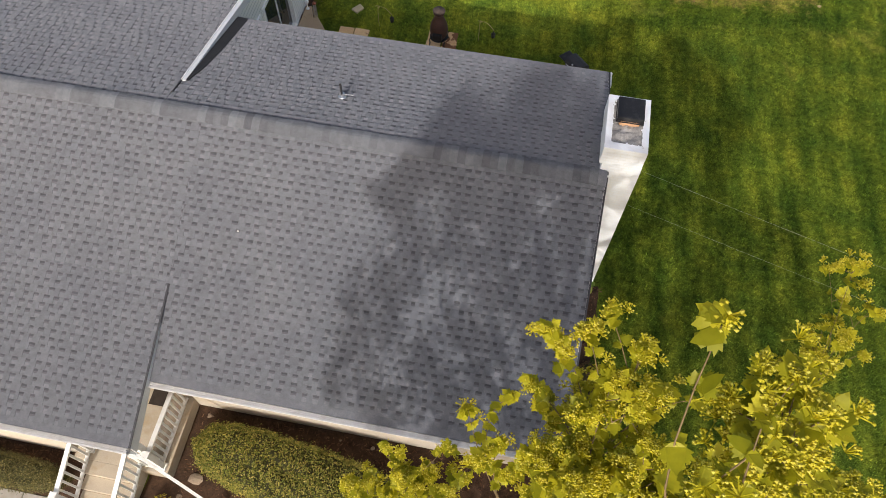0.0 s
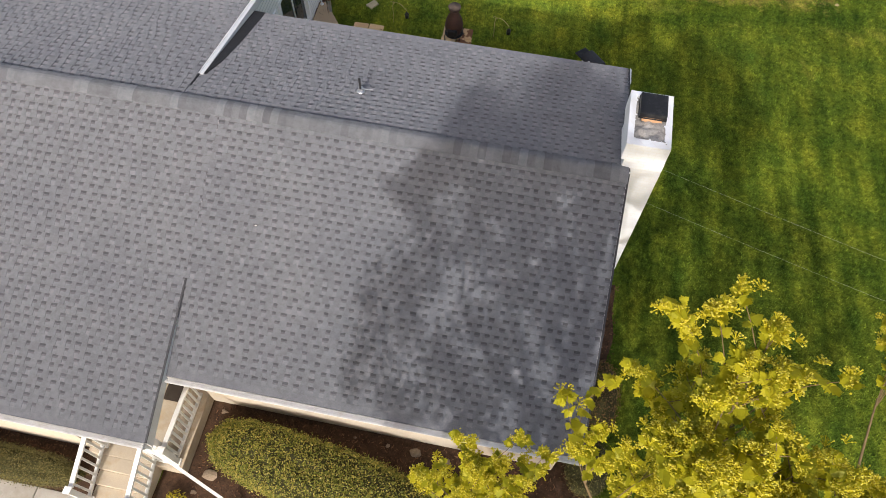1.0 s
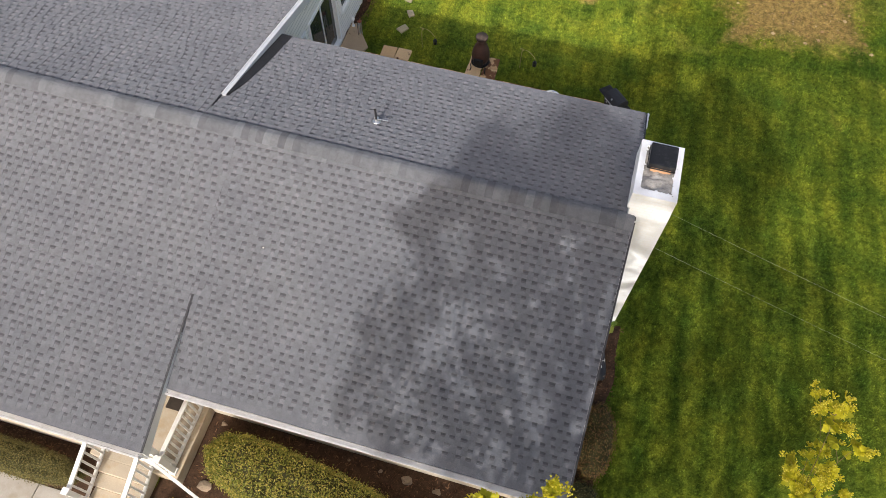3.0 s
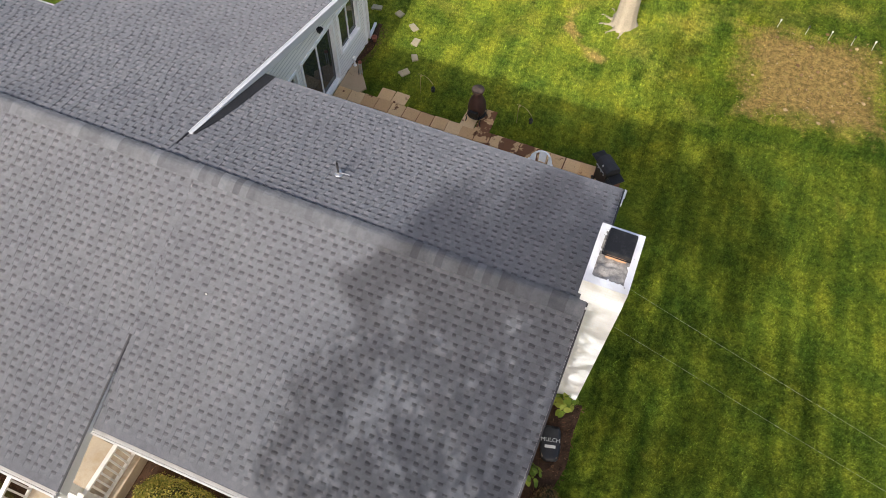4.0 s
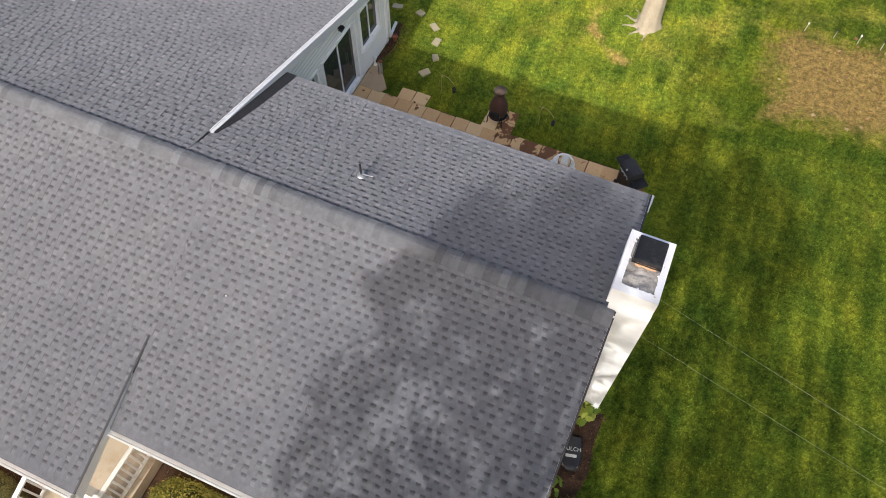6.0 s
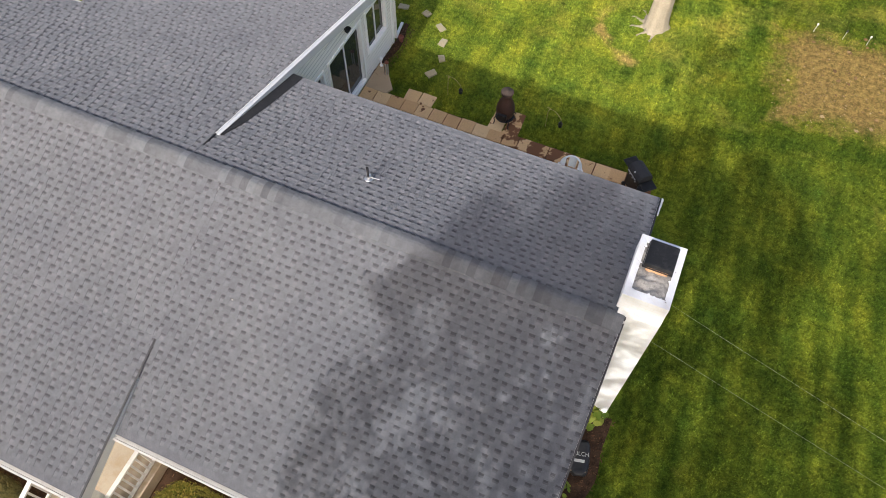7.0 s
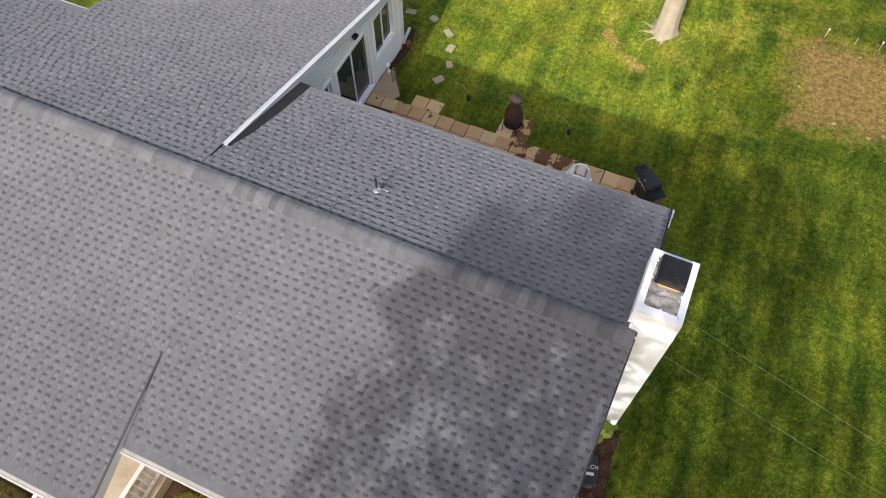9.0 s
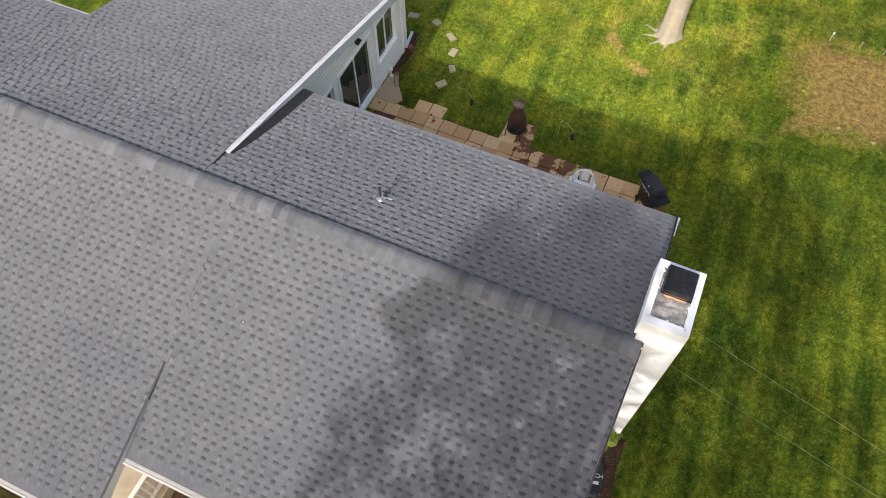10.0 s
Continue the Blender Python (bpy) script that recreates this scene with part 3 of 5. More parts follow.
rake(X_END, (RIDGE_Y, RIDGE), EAVE_F, 0.16, 0.004)
rake(X_END, (RIDGE_Y, RIDGE), EAVE_B, 0.16, 0.004)
rake(X_PORCH, PORCH_TOP, PORCH_EAVE, 0.31, -0.004, 0.036, 0.75, M_TRIM)
rake(X_WING, WING_TOP, WING_EAVE, 0.27, 0.0, 0.10, 0.40, M_TRIM)
rake(X_PORCH + 0.002, PORCH_TOP, PORCH_EAVE, 0.018, 0.016, 0.037, 0.02, M_DRIP, "drip_edge")
rake(X_WING + 0.002, WING_TOP, WING_EAVE, 0.02, 0.012, 0.02, 0.40, M_WHITE, "drip_edge")
rake(X_WING + 0.002, WING_TOP, (WING_TOP[0] + 0.38, WING_TOP[1] - 0.38 * (WING_TOP[1] - WING_EAVE[1]) / (WING_EAVE[0] - WING_TOP[0])), 0.03, 0.012, 0.02, 0.0, M_DRIP, "drip_edge")
rake(X_END + 0.002, (RIDGE_Y, RIDGE), EAVE_F, 0.02, 0.014, 0.034, 0.02, M_DRIP, "drip_edge")
rake(X_END + 0.002, (RIDGE_Y, RIDGE), EAVE_B, 0.02, 0.014, 0.034, 0.02, M_DRIP, "drip_edge")


bm = bmesh.new()
beam(bm, Vector((X_END + 0.048, 2.80, 3.41)), Vector((X_END + 0.048, EAVE_B[0] + 0.03, EAVE_B[1] - 0.03)), 0.03, 0.06)
part("rake_trim", bm, M_WHITE, house, "white corner trim")


def eave_shade():
    """Black sheet for the shade where the back slope runs under the garden-room roof."""
    d, n, length = slope_frame((RIDGE_Y, RIDGE), EAVE_B)
    o = Vector((0, RIDGE_Y, RIDGE))
    bm = bmesh.new()
    rows = []
    for s, w in ((0.85, 0.03), (1.4, 0.14), (2.1, 0.20), (2.8, 0.22), (length + 0.005, 0.23)):
        p = o + d * s + n * 0.021
        q = o + d * (s + (0.0 if s < length else 0.03)) + n * 0.019
        rows.append((bm.verts.new((X_WING + 0.101, p.y, p.z + 0.03)), bm.verts.new((X_WING + 0.105 + w, q.y, q.z))))
    for a, b in zip(rows, rows[1:]):
        bm.faces.new((a[0], a[1], b[1], b[0]))
    bmesh.ops.recalc_face_normals(bm, faces=bm.faces)
    part("eave_shade_sheet", bm, M_EAVE_SHADE, house, "black sheet standing in for the shade beside the garden-room roof")


# near-black colour that paints the overhang's shade onto the back slope
M_EAVE_SHADE = plain("black_eave_shade", (0.028, 0.028, 0.031), 0.9, 0, 0.3, 5, 90, 0.4)
eave_shade()


def wall(name, lo, hi, material, label=""):
    bm = bmesh.new()
    box(bm, lo, hi)
    return part(name, bm, material, house, label)


# walls: front, gable with its triangle, back, porch recess and garden room
wall("wall", (X_PORCH + 0.06, -4.13, -0.4), (-0.14, -3.98, 2.32), M_CREAM, "cream front wall")
wall("wall", (X_LEFT, -5.53, -0.4), (-9.05, -5.38, 1.90), M_CREAM, "cream front wall")
wall("wall", (-9.05, -2.9, 0.0), (X_PORCH + 0.06, -2.75, 2.7), M_CREAM)
wall("wall", (-9.17, -5.38, 0.0), (-9.05, -2.9, 1.90), M_CREAM)
wall("wall", (X_PORCH + 0.06, -3.98, 0.0), (X_PORCH + 0.18, -2.9, 2.5), M_CREAM)
wall("wall", (-8.1, 2.80, -0.2), (-0.14, 2.95, 3.30), M_CREAM)


def gable():
    bm = bmesh.new()
    pts = [(-4.17, -0.4), (2.95, -0.4), (2.95, 3.28), (RIDGE_Y, RIDGE - 0.16), (-4.17, 2.32)]
    prism_x(bm, -0.30, -0.14, pts)
    return part("wall", bm, M_CREAM, house, "cream gable wall")


gable()


# garden room: lap siding wall with sliding door and two tall windows
WALL_X = -8.12
openings = [(4.78, 6.50, 0.12, 2.16), (6.70, 7.86, 0.80, 2.16), (3.55, 4.60, 0.80, 2.16)]


def garden_wall():
    """The wall in pieces round its openings, with lapped boards on it."""
    bm = bmesh.new()
    y0, y1 = 2.95, 8.20

    def roof_under(y):
        return WING_TOP[1] + (y - WING_TOP[0]) * (WING_EAVE[1] - WING_TOP[1]) / (WING_EAVE[0] - WING_TOP[0]) - 0.16
    ys = sorted({y0, y1, *(v for o in openings for v in o[:2])})
    for a, b in zip(ys, ys[1:]):
        hole = [o for o in openings if o[0] <= a + 1e-6 and b <= o[1] + 1e-6]
        spans = [(-0.2, hole[0][2]), (hole[0][3], None)] if hole else [(-0.2, None)]
        for lo, hi in spans:
            v = [bm.verts.new((x, y, z)) for x in (WALL_X - 0.14, WALL_X) for y, z in ((a, lo), (b, lo), (b, hi or roof_under(b)), (a, hi or roof_under(a)))]
            for f in ((3, 2, 1, 0), (4, 5, 6, 7), (0, 1, 5, 4), (1, 2, 6, 5), (2, 3, 7, 6), (3, 0, 4, 7)):
                bm.faces.new([v[i] for i in f])
    bmesh.ops.remove_doubles(bm, verts=bm.verts, dist=0.0005)
    w = part("wall", bm, M_SIDING, house, "pale grey lap-sided wall of the garden room")
    # lapped boards
    z, k = -0.05, 0
    board = None
    while z < 3.6:
        for a, b in zip(ys, ys[1:]):
            hole = [o for o in openings if o[0] <= a + 1e-6 and b <= o[1] + 1e-6]
            if hole and hole[0][2] - 0.1 < z < hole[0][3]:
                continue
            top = min(z + 0.112, roof_under(b))
            if top - z < 0.03 or roof_under(a) < z:
                continue
            bm = bmesh.new()
            lap = top - 0.034                                # shade under the lap above, put in as a darker strip
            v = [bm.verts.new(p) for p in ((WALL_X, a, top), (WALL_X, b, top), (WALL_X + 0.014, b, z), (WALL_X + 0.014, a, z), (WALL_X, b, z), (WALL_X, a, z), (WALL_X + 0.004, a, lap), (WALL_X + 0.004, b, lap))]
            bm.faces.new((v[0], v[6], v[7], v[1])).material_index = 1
            bm.faces.new((v[6], v[3], v[2], v[7]))
            bm.faces.new((v[3], v[5], v[4], v[2]))
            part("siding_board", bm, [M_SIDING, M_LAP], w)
        z += 0.115
    bm = bmesh.new()
    box(bm, (WALL_X + 0.004, y1 - 0.08, -0.1), (WALL_X + 0.03, y1 + 0.012, roof_under(y1) - 0.01))
    part("corner_trim", bm, M_FRAME, w)
    return w


garden_wall()
wall("wall", (X_WING2 + 0.2, 8.05, -0.2), (WALL_X - 0.14, 8.20, 2.25), M_SIDING)
wall("wall", (X_WING2 + 0.05, 2.95, -0.2), (X_WING2 + 0.2, 8.20, 2.25), M_SIDING)
wall("wall", (X_LEFT, 2.80, -0.2), (X_WING2 + 0.05, 2.95, 3.30), M_CREAM)
wall("wall", (X_LEFT, -5.15, -0.4), (X_LEFT + 0.15, 2.95, 2.0), M_CREAM)
wall("floor_slab", (X_LEFT, -4.0, -0.35), (-0.3, 2.8, 0.12), M_CONC)
wall("floor_slab", (X_WING2 + 0.2, 2.95, -0.35), (WALL_X - 0.14, 8.05, 0.12), M_CONC)


def pane(parent, lo, hi):
    bm = bmesh.new()
    box(bm, lo, hi)
    return part("pane", bm, M_GLASS, parent)


def window_in(y0, y1, z0, z1, name, splits, label):
    """A framed opening in the garden-room wall with its panes."""
    bm = bmesh.new()
    x0, x1, t = WALL_X - 0.10, WALL_X + 0.035, 0.07
    box(bm, (x0, y0, z0), (x1, y0 + t, z1))
    box(bm, (x0, y1 - t, z0), (x1, y1, z1))
    box(bm, (x0, y0 + t, z1 - t), (x1, y1 - t, z1))
    box(bm, (x0, y0 + t, z0), (x1 + 0.02, y1 - t, z0 + t))
    ob = part(name, bm, M_FRAME, house, label)
    inner = np.linspace(y0 + t, y1 - t, splits + 1)
    for i, (a, b) in enumerate(zip(inner, inner[1:])):
        s = 0.045
        bm = bmesh.new()
        off = -0.03 * (i % 2)
        xa, xb = x0 + 0.05 + off, x0 + 0.09 + off
        box(bm, (xa, a, z0 + t), (xb, a + s, z1 - t))
        box(bm, (xa, b - s, z0 + t), (xb, b, z1 - t))
        box(bm, (xa, a + s, z0 + t), (xb, b - s, z0 + t + s))
        box(bm, (xa, a + s, z1 - t - s), (xb, b - s, z1 - t))
        part("sash", bm, M_FRAME, ob)
        pane(ob, (xa + 0.012, a + s, z0 + t + s), (xa + 0.020, b - s, z1 - t - s))
    return ob


slider = window_in(4.78, 6.50, 0.12, 2.16, "sliding_door", 2, "white sliding glass door, closed")
bm = bmesh.new()
box(bm, (WALL_X - 0.01, 5.66, 1.0), (WALL_X + 0.02, 5.70, 1.22), 0.005)
part("door_handle", bm, M_BLACK, slider, "black handle")
window_in(6.70, 7.86, 0.80, 2.16, "window", 2, "white double casement window")
window_in(3.55, 4.60, 0.80, 2.16, "window", 2, "white double casement window")


def flood_light():
    ob = thing("wall_light", "black outdoor flood light under the eave", "wall light", at=(WALL_X + 0.013, 5.77, 2.52))
    bm = bmesh.new()
    box(bm, (0, -0.06, -0.06), (0.03, 0.06, 0.06), 0.008)
    part("back_plate", bm, M_BLACK, ob)
    bm = bmesh.new()
    box(bm, (0.03, -0.02, -0.02), (0.09, 0.02, 0.02))
    part("arm", bm, M_BLACK, ob)
    bm = bmesh.new()
    box(bm, (0.05, -0.07, -0.08), (0.15, 0.07, 0.02), 0.012, Matrix.Rotation(radians(25), 4, "Y"))
    part("lamp_head", bm, M_BLACK, ob)


flood_light()


# ridge caps
def ridge_caps():
    wf, wb = 0.19, 0.14
    fd, fn, _ = slope_frame((RIDGE_Y, RIDGE), EAVE_F)
    meshes = []
    for side, (ed, en) in enumerate(((slope_frame((RIDGE_Y, RIDGE), EAVE_B)[:2]), (slope_frame((RIDGE_Y, RIDGE), WING_EAVE)[:2]))):
        bm = bmesh.new()
        top = (fn + en).normalized() * 0.034
        prof = [fd * (wf + 0.004) + fn * 0.010, fd * wf + fn * 0.024, fd * (wf * 0.62) + fn * 0.030, fd * (wf * 0.3) + fn * 0.034, fd * (wf * 0.12) + top, ed * (wb * 0.2) + top, ed * (wb * 0.55) + en * 0.032, ed * wb + en * 0.026, ed * (wb + 0.004) + en * 0.004]
        rows = []
        for x, up in ((0.0, 0.015), (EXPOSED + 0.012, 0.0)):
            rows.append([bm.verts.new((x, p.y, p.z + up)) for p in prof])
        lowrow = [bm.verts.new((0.0, p.y, p.z - 0.014)) for p in prof]
        for i in range(len(prof) - 1):
            bm.faces.new((rows[0][i], rows[1][i], rows[1][i + 1], rows[0][i + 1]))
            bm.faces.new((lowrow[i], rows[0][i], rows[0][i + 1], lowrow[i + 1])).material_index = 1
        bmesh.ops.recalc_face_normals(bm, faces=bm.faces)
        me = bpy.data.meshes.new("ridge_cap")
        bm.to_mesh(me)
        bm.free()
        me.materials.append(M_CAP)
        me.materials.append(M_EDGE)
        meshes.append(me)
    n = int((X_END - X_LEFT) / EXPOSED)
    for i in range(n):
        x = X_END - (i + 1) * EXPOSED
        ob = new("ridge_cap", meshes[0])
        ob.parent = roof
        ob.matrix_basis = pose(x, RIDGE_Y + random.uniform(-0.006, 0.006), RIDGE + 0.006 + random.uniform(0, 0.004), 0, 0, random.uniform(-1.2, 1.2))


# ---------------------------------------------------------------- chimney
def build_chimney():
    ob = thing("chimney", "white painted brick chimney with grey mortar top and black cap", "chimney")
    bm = bmesh.new()
    box(bm, (-0.09, 0.056, -0.3), (0.580, 1.12, 4.50))
    part("shaft", bm, M_BRICK, ob)
    bm = bmesh.new()
    lo, hi, t, zt = (-0.147, 0.05), (0.572, 1.205), 0.105, 4.92
    box(bm, (lo[0], lo[1], 4.49), (hi[0], hi[1], 4.80))
    for a, b in (((lo[0], lo[1]), (hi[0], lo[1] + t * 1.3)), ((lo[0], hi[1] - t), (hi[0], hi[1])), ((lo[0], lo[1] + t * 1.3), (lo[0] + t, hi[1] - t)), ((hi[0] - t, lo[1] + t * 1.3), (hi[0], hi[1] - t))):
        box(bm, (*a, 4.80), (*b, zt))
    part("crown", bm, M_BRICK, ob, "white brick crown")
    bm = bmesh.new()
    g = bmesh.ops.create_grid(bm, x_segments=28, y_segments=40, size=0.5, matrix=Matrix.Translation((0.227, 0.62, 4.885)) @ Matrix.Diagonal((0.56, 0.98, 1, 1)))
    for v in bm.verts:
        v.co.z += 0.05 * noise.noise(v.co * 7) + 0.025 * noise.noise(v.co * 23)
    part("mortar_wash", bm, M_MORTAR, ob, "grey crumbling mortar wash", True)
    bm = bmesh.new()
    box(bm, (0.06, 0.60, 4.82), (0.40, 0.98, 4.98), 0.012)
    part("flue", bm, M_FLUE, ob, "orange clay flue")
    bm = bmesh.new()
    box(bm, (0.0, 0.60, 4.965), (0.455, 1.07, 5.07), 0.025)
    box(bm, (-0.008, 0.592, 4.95), (0.463, 1.078, 4.975), 0.006)
    part("flue_cap", bm, M_BLACK, ob, "black metal cap")
    rng = np.random.default_rng(31)
    for i in range(34):                                      # lumps of mortar along the inside of the rim
        k = rng.uniform(0, 1)
        side = rng.integers(4)
        x, y = ((lo[0] + t, lo[1] + t + k * 0.9), (hi[0] - t, lo[1] + t + k * 0.9), (lo[0] + t + k * 0.5, lo[1] + t * 1.3), (lo[0] + t + k * 0.5, hi[1] - t))[side]
        bm = bmesh.new()
        r = rng.uniform(0.012, 0.028)
        lumpy(bm, (x + rng.normal(0, 0.008), y + rng.normal(0, 0.008), zt - 0.012), (r, r * rng.uniform(0.6, 1.3), 0.016), i, 1, 0.4)
        part("mortar_lump", bm, M_BRICK if i % 3 else M_MORTAR, ob)
    for x in (0.05, 0.41):
        for y in (0.65, 1.0):
            bm = bmesh.new()
            rod(bm, (x, y, 4.86), (x, y, 5.0), 0.012)
            part("cap_leg", bm, M_BLACK, ob)


def vent_pipe():
    ob = thing("vent_pipe", "galvanised plumbing vent pipe with metal flashing on the roof", "vent pipe", at=(-4.94, 1.0, 3.99))
    bm = bmesh.new()
    lathe(bm, [(0.021, -0.1), (0.021, 0.36), (0.018, 0.365), (0.018, 0.34)], 12)
    part("pipe", bm, M_BLACKCLOTH, ob, "dark iron pipe")
    bm = bmesh.new()
    lathe(bm, [(0.085, 0.02), (0.08, 0.03), (0.05, 0.05), (0.045, 0.10), (0.034, 0.105)], 16, Matrix.Rotation(radians(-16.7), 4, "X"))
    part("flashing", bm, M_STEEL, ob, "shiny collar flashing")
    bm = bmesh.new()
    rod(bm, (0.03, 0, 0.10), (0.22, 0.03, 0.075), 0.010)
    part("bracket", bm, M_STEEL, ob)


vent_pipe()

# ---------------------------------------------------------------- leaf helpers
def maple_outline():
    """A five-lobed leaf, one unit long, stalk at the origin, tip along y."""
    half = [(0.0, 0.0), (0.10, -0.04), (0.30, 0.02), (0.24, 0.16), (0.52, 0.22), (0.44, 0.34), (0.56, 0.52), (0.34, 0.52), (0.22, 0.48), (0.22, 0.68), (0.13, 0.80)]
    return half + [(0.0, 1.0)] + [(-x, y) for x, y in reversed(half[1:])]


class Leaves:
    """Collects many copies of a small flat shape as one mesh."""

    def __init__(self, outline, fold=0.25):
        self.o = np.array([(x, y, -fold * abs(x) - 0.12 * y * y) for x, y in outline])
        self.v, self.f, self.n = [], [], 0

    def put(self, place, size, rng, up=None, spread=1.0):
        z = np.array(rng.normal(0, 1, 3) * spread + (np.array(up) if up is not None else 0))
        z /= np.linalg.norm(z) + 1e-9
        x = np.cross(rng.normal(0, 1, 3), z)
        x /= np.linalg.norm(x) + 1e-9
        y = np.cross(z, x)
        self.v.append(np.asarray(place) + size * (self.o[:, :1] * x + self.o[:, 1:2] * y + self.o[:, 2:] * z))
        k = len(self.o)
        self.f.append(tuple(range(self.n, self.n + k)))
        self.n += k

    def aim(self, place, size, y, up):
        y = np.array(y, float) / (np.linalg.norm(y) + 1e-9)
        x = np.cross(y, np.array(up, float))
        x /= np.linalg.norm(x) + 1e-9
        z = np.cross(x, y)
        self.v.append(np.asarray(place) + size * (self.o[:, :1] * x + self.o[:, 1:2] * y + self.o[:, 2:] * z))
        k = len(self.o)
        self.f.append(tuple(range(self.n, self.n + k)))
        self.n += k

    def make(self, name, material, parent=None, label="", kind="stuff"):
        ob = mesh_part(name, np.concatenate(self.v).tolist(), self.f, material, parent, label)
        if kind:
            ob["kind"] = kind
        return ob


OVAL = [(0, 0), (0.28, 0.2), (0.34, 0.5), (0.2, 0.82), (0, 1.0), (-0.2, 0.82), (-0.34, 0.5), (-0.28, 0.2)]
SMALL = [(0, 0), (0.3, 0.4), (0.0, 1.0), (-0.3, 0.4)]


def lumpy(bm, centre, radii, seed, subdiv=3, rough=0.12, power=2.0):
    g = bmesh.ops.create_icosphere(bm, subdivisions=subdiv, radius=1.0)
    for v in g["verts"]:
        d = v.co.normalized()
        k = sum(abs(c) ** power for c in d) ** (-1 / power)
        p = Vector((d.x * radii[0], d.y * radii[1], d.z * radii[2])) * k
        s = 1 + rough * noise.noise(d * 2.2 + Vector((seed, 0, 0))) + rough * 0.6 * noise.noise(d * 6 + Vector((0, seed, 0)))
        v.co = Vector(centre) + p * s
    return g["verts"]


def hedge(name, lo, hi, material, count, seed, label, size=(0.028, 0.05), power=3.2, group="", slant=0.0):
    """A clipped shrub: a dark twiggy core in a thick skin of small leaves."""
    ob = thing(name, label, "hedge", group)
    lo, hi = Vector(lo), Vector(hi)
    c, r = (lo + hi) / 2, (hi - lo) / 2
    bm = bmesh.new()
    verts = lumpy(bm, c, r * 0.93, seed, 5 if max(r) > 1 else 4, 0.07, power)
    for v in verts:
        q = v.co * 5.5
        v.co += (v.co - c).normalized() * 0.05 * noise.noise(q) + Vector((0, 0, 0.07 * noise.noise(q * 0.8 + Vector((5, seed, 0)))))
    for v in verts:
        v.co.y += slant * (v.co.x - c.x)
    surf = [v.co.copy() for v in verts]
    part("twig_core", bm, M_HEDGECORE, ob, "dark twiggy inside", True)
    rng = np.random.default_rng(seed)
    lv = Leaves(SMALL, 0.15)
    for i in range(count):
        p = surf[rng.integers(len(surf))]
        d = p - c - Vector((0, slant * (p.x - c.x), 0))
        n = Vector((d.x / r.x ** 2, d.y / r.y ** 2, d.z / r.z ** 2)).normalized()
        q = p + Vector(rng.normal(0, 0.03, 3)) * (1 + 0.25 * max(r) / 2) + n * (rng.uniform(-0.02, 0.05) + (0.05 if rng.random() < 0.05 else 0))
        if q.z < lo.z:
            continue
        lv.put(q, rng.uniform(*size), rng, n * 1.2 + Vector((0, 0, 0.6)), 0.8)
    lv.make("foliage", material, ob)
    return ob


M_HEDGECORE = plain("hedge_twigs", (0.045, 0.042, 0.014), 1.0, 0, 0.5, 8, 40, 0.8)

M_WIRE = plain("pale_wire", (0.30, 0.32, 0.22), 0.5, 0.3, 0.1)
build_chimney()

# ---------------------------------------------------------------- front of the house
def bed(name, x0, x1, y0, y1, label, lift=0.03, step=0.09, wave=0.10, material=None, seed=0):
    """A strip of loose mulch with a ragged rim, lying on the ground."""
    nx, ny = int((x1 - x0) / step) + 1, int((y1 - y0) / step) + 1
    verts, faces = [], []
    for j in range(ny + 1):
        for i in range(nx + 1):
            u, v = i / nx, j / ny
            x, y = x0 + (x1 - x0) * u, y0 + (y1 - y0) * v
            rim = min(u * (x1 - x0), (1 - u) * (x1 - x0), v * (y1 - y0), (1 - v) * (y1 - y0))
            x += wave * noise.noise(Vector((x * 1.3, y * 1.3, seed)))
            y += wave * noise.noise(Vector((x * 1.3, y * 1.3, seed + 9)))
            h = lift * min(1, rim / 0.15) + 0.018 * noise.noise(Vector((x * 7, y * 7, seed))) * min(1, rim / 0.1)
            verts.append((x, y, ground_z(x, y) + h + (0.004 if rim > 0.01 else -0.03)))
    for j in range(ny):
        for i in range(nx):
            a = j * (nx + 1) + i
            faces.append((a, a + 1, a + nx + 2, a + nx + 1))
    ob = mesh_part(name, verts, faces, material or M_SOIL, smooth=True)
    return tagged(ob, label, "flower bed", kind="structure")


bed("mulch_bed", -7.72, 0.75, -7.6, -3.96, "dark brown mulch bed under the front eaves", seed=1)
bed("mulch_bed", -14.5, -8.70, -6.48, -5.40, "dark brown mulch bed along the front wall", seed=2)
bed("mulch_bed", -0.12, 0.80, -4.2, 0.12, "narrow brown mulch bed beside the gable wall", seed=3)
bed("mulch_bed", -8.16, -7.90, 6.7, 9.0, "brown mulch strip beside the garden room", step=0.05, wave=0.16, seed=4)
bed("mulch_bed", -7.95, 0.05, 5.0, 6.40, "reddish earth under and between the pavers", lift=0.012, wave=0.05, seed=5,
    material=plain("red_brown_earth", (0.15, 0.068, 0.036), 1.0, 0, 0.4, 5, 45, 0.7, (0.09, 0.05, 0.03)))


def mulch_chips():
    rng = np.random.default_rng(8)
    lv = Leaves([(-0.12, 0), (0.12, 0.05), (0.1, 1.0), (-0.12, 0.95)], 0.0)
    for x0, x1, y0, y1, n in ((-7.0, 0.6, -4.9, -4.2, 1500), (-7.0, -5.4, -6.6, -4.9, 700), (0.0, 0.8, -4.0, 0.0, 900), (-12, -9.1, -5.85, -5.35, 900), (-8.1, -7.72, 6.7, 8.9, 420)):
        for i in range(n):
            x, y = rng.uniform(x0, x1), rng.uniform(y0, y1)
            lv.put((x, y, ground_z(x, y) + 0.04), rng.uniform(0.03, 0.075), rng, (0, 0, 1.6), 0.6)
    ob = lv.make("wood_chips", M_CHIP)
    tagged(ob, "reddish brown bark chips scattered over the beds", "mulch", kind="stuff")


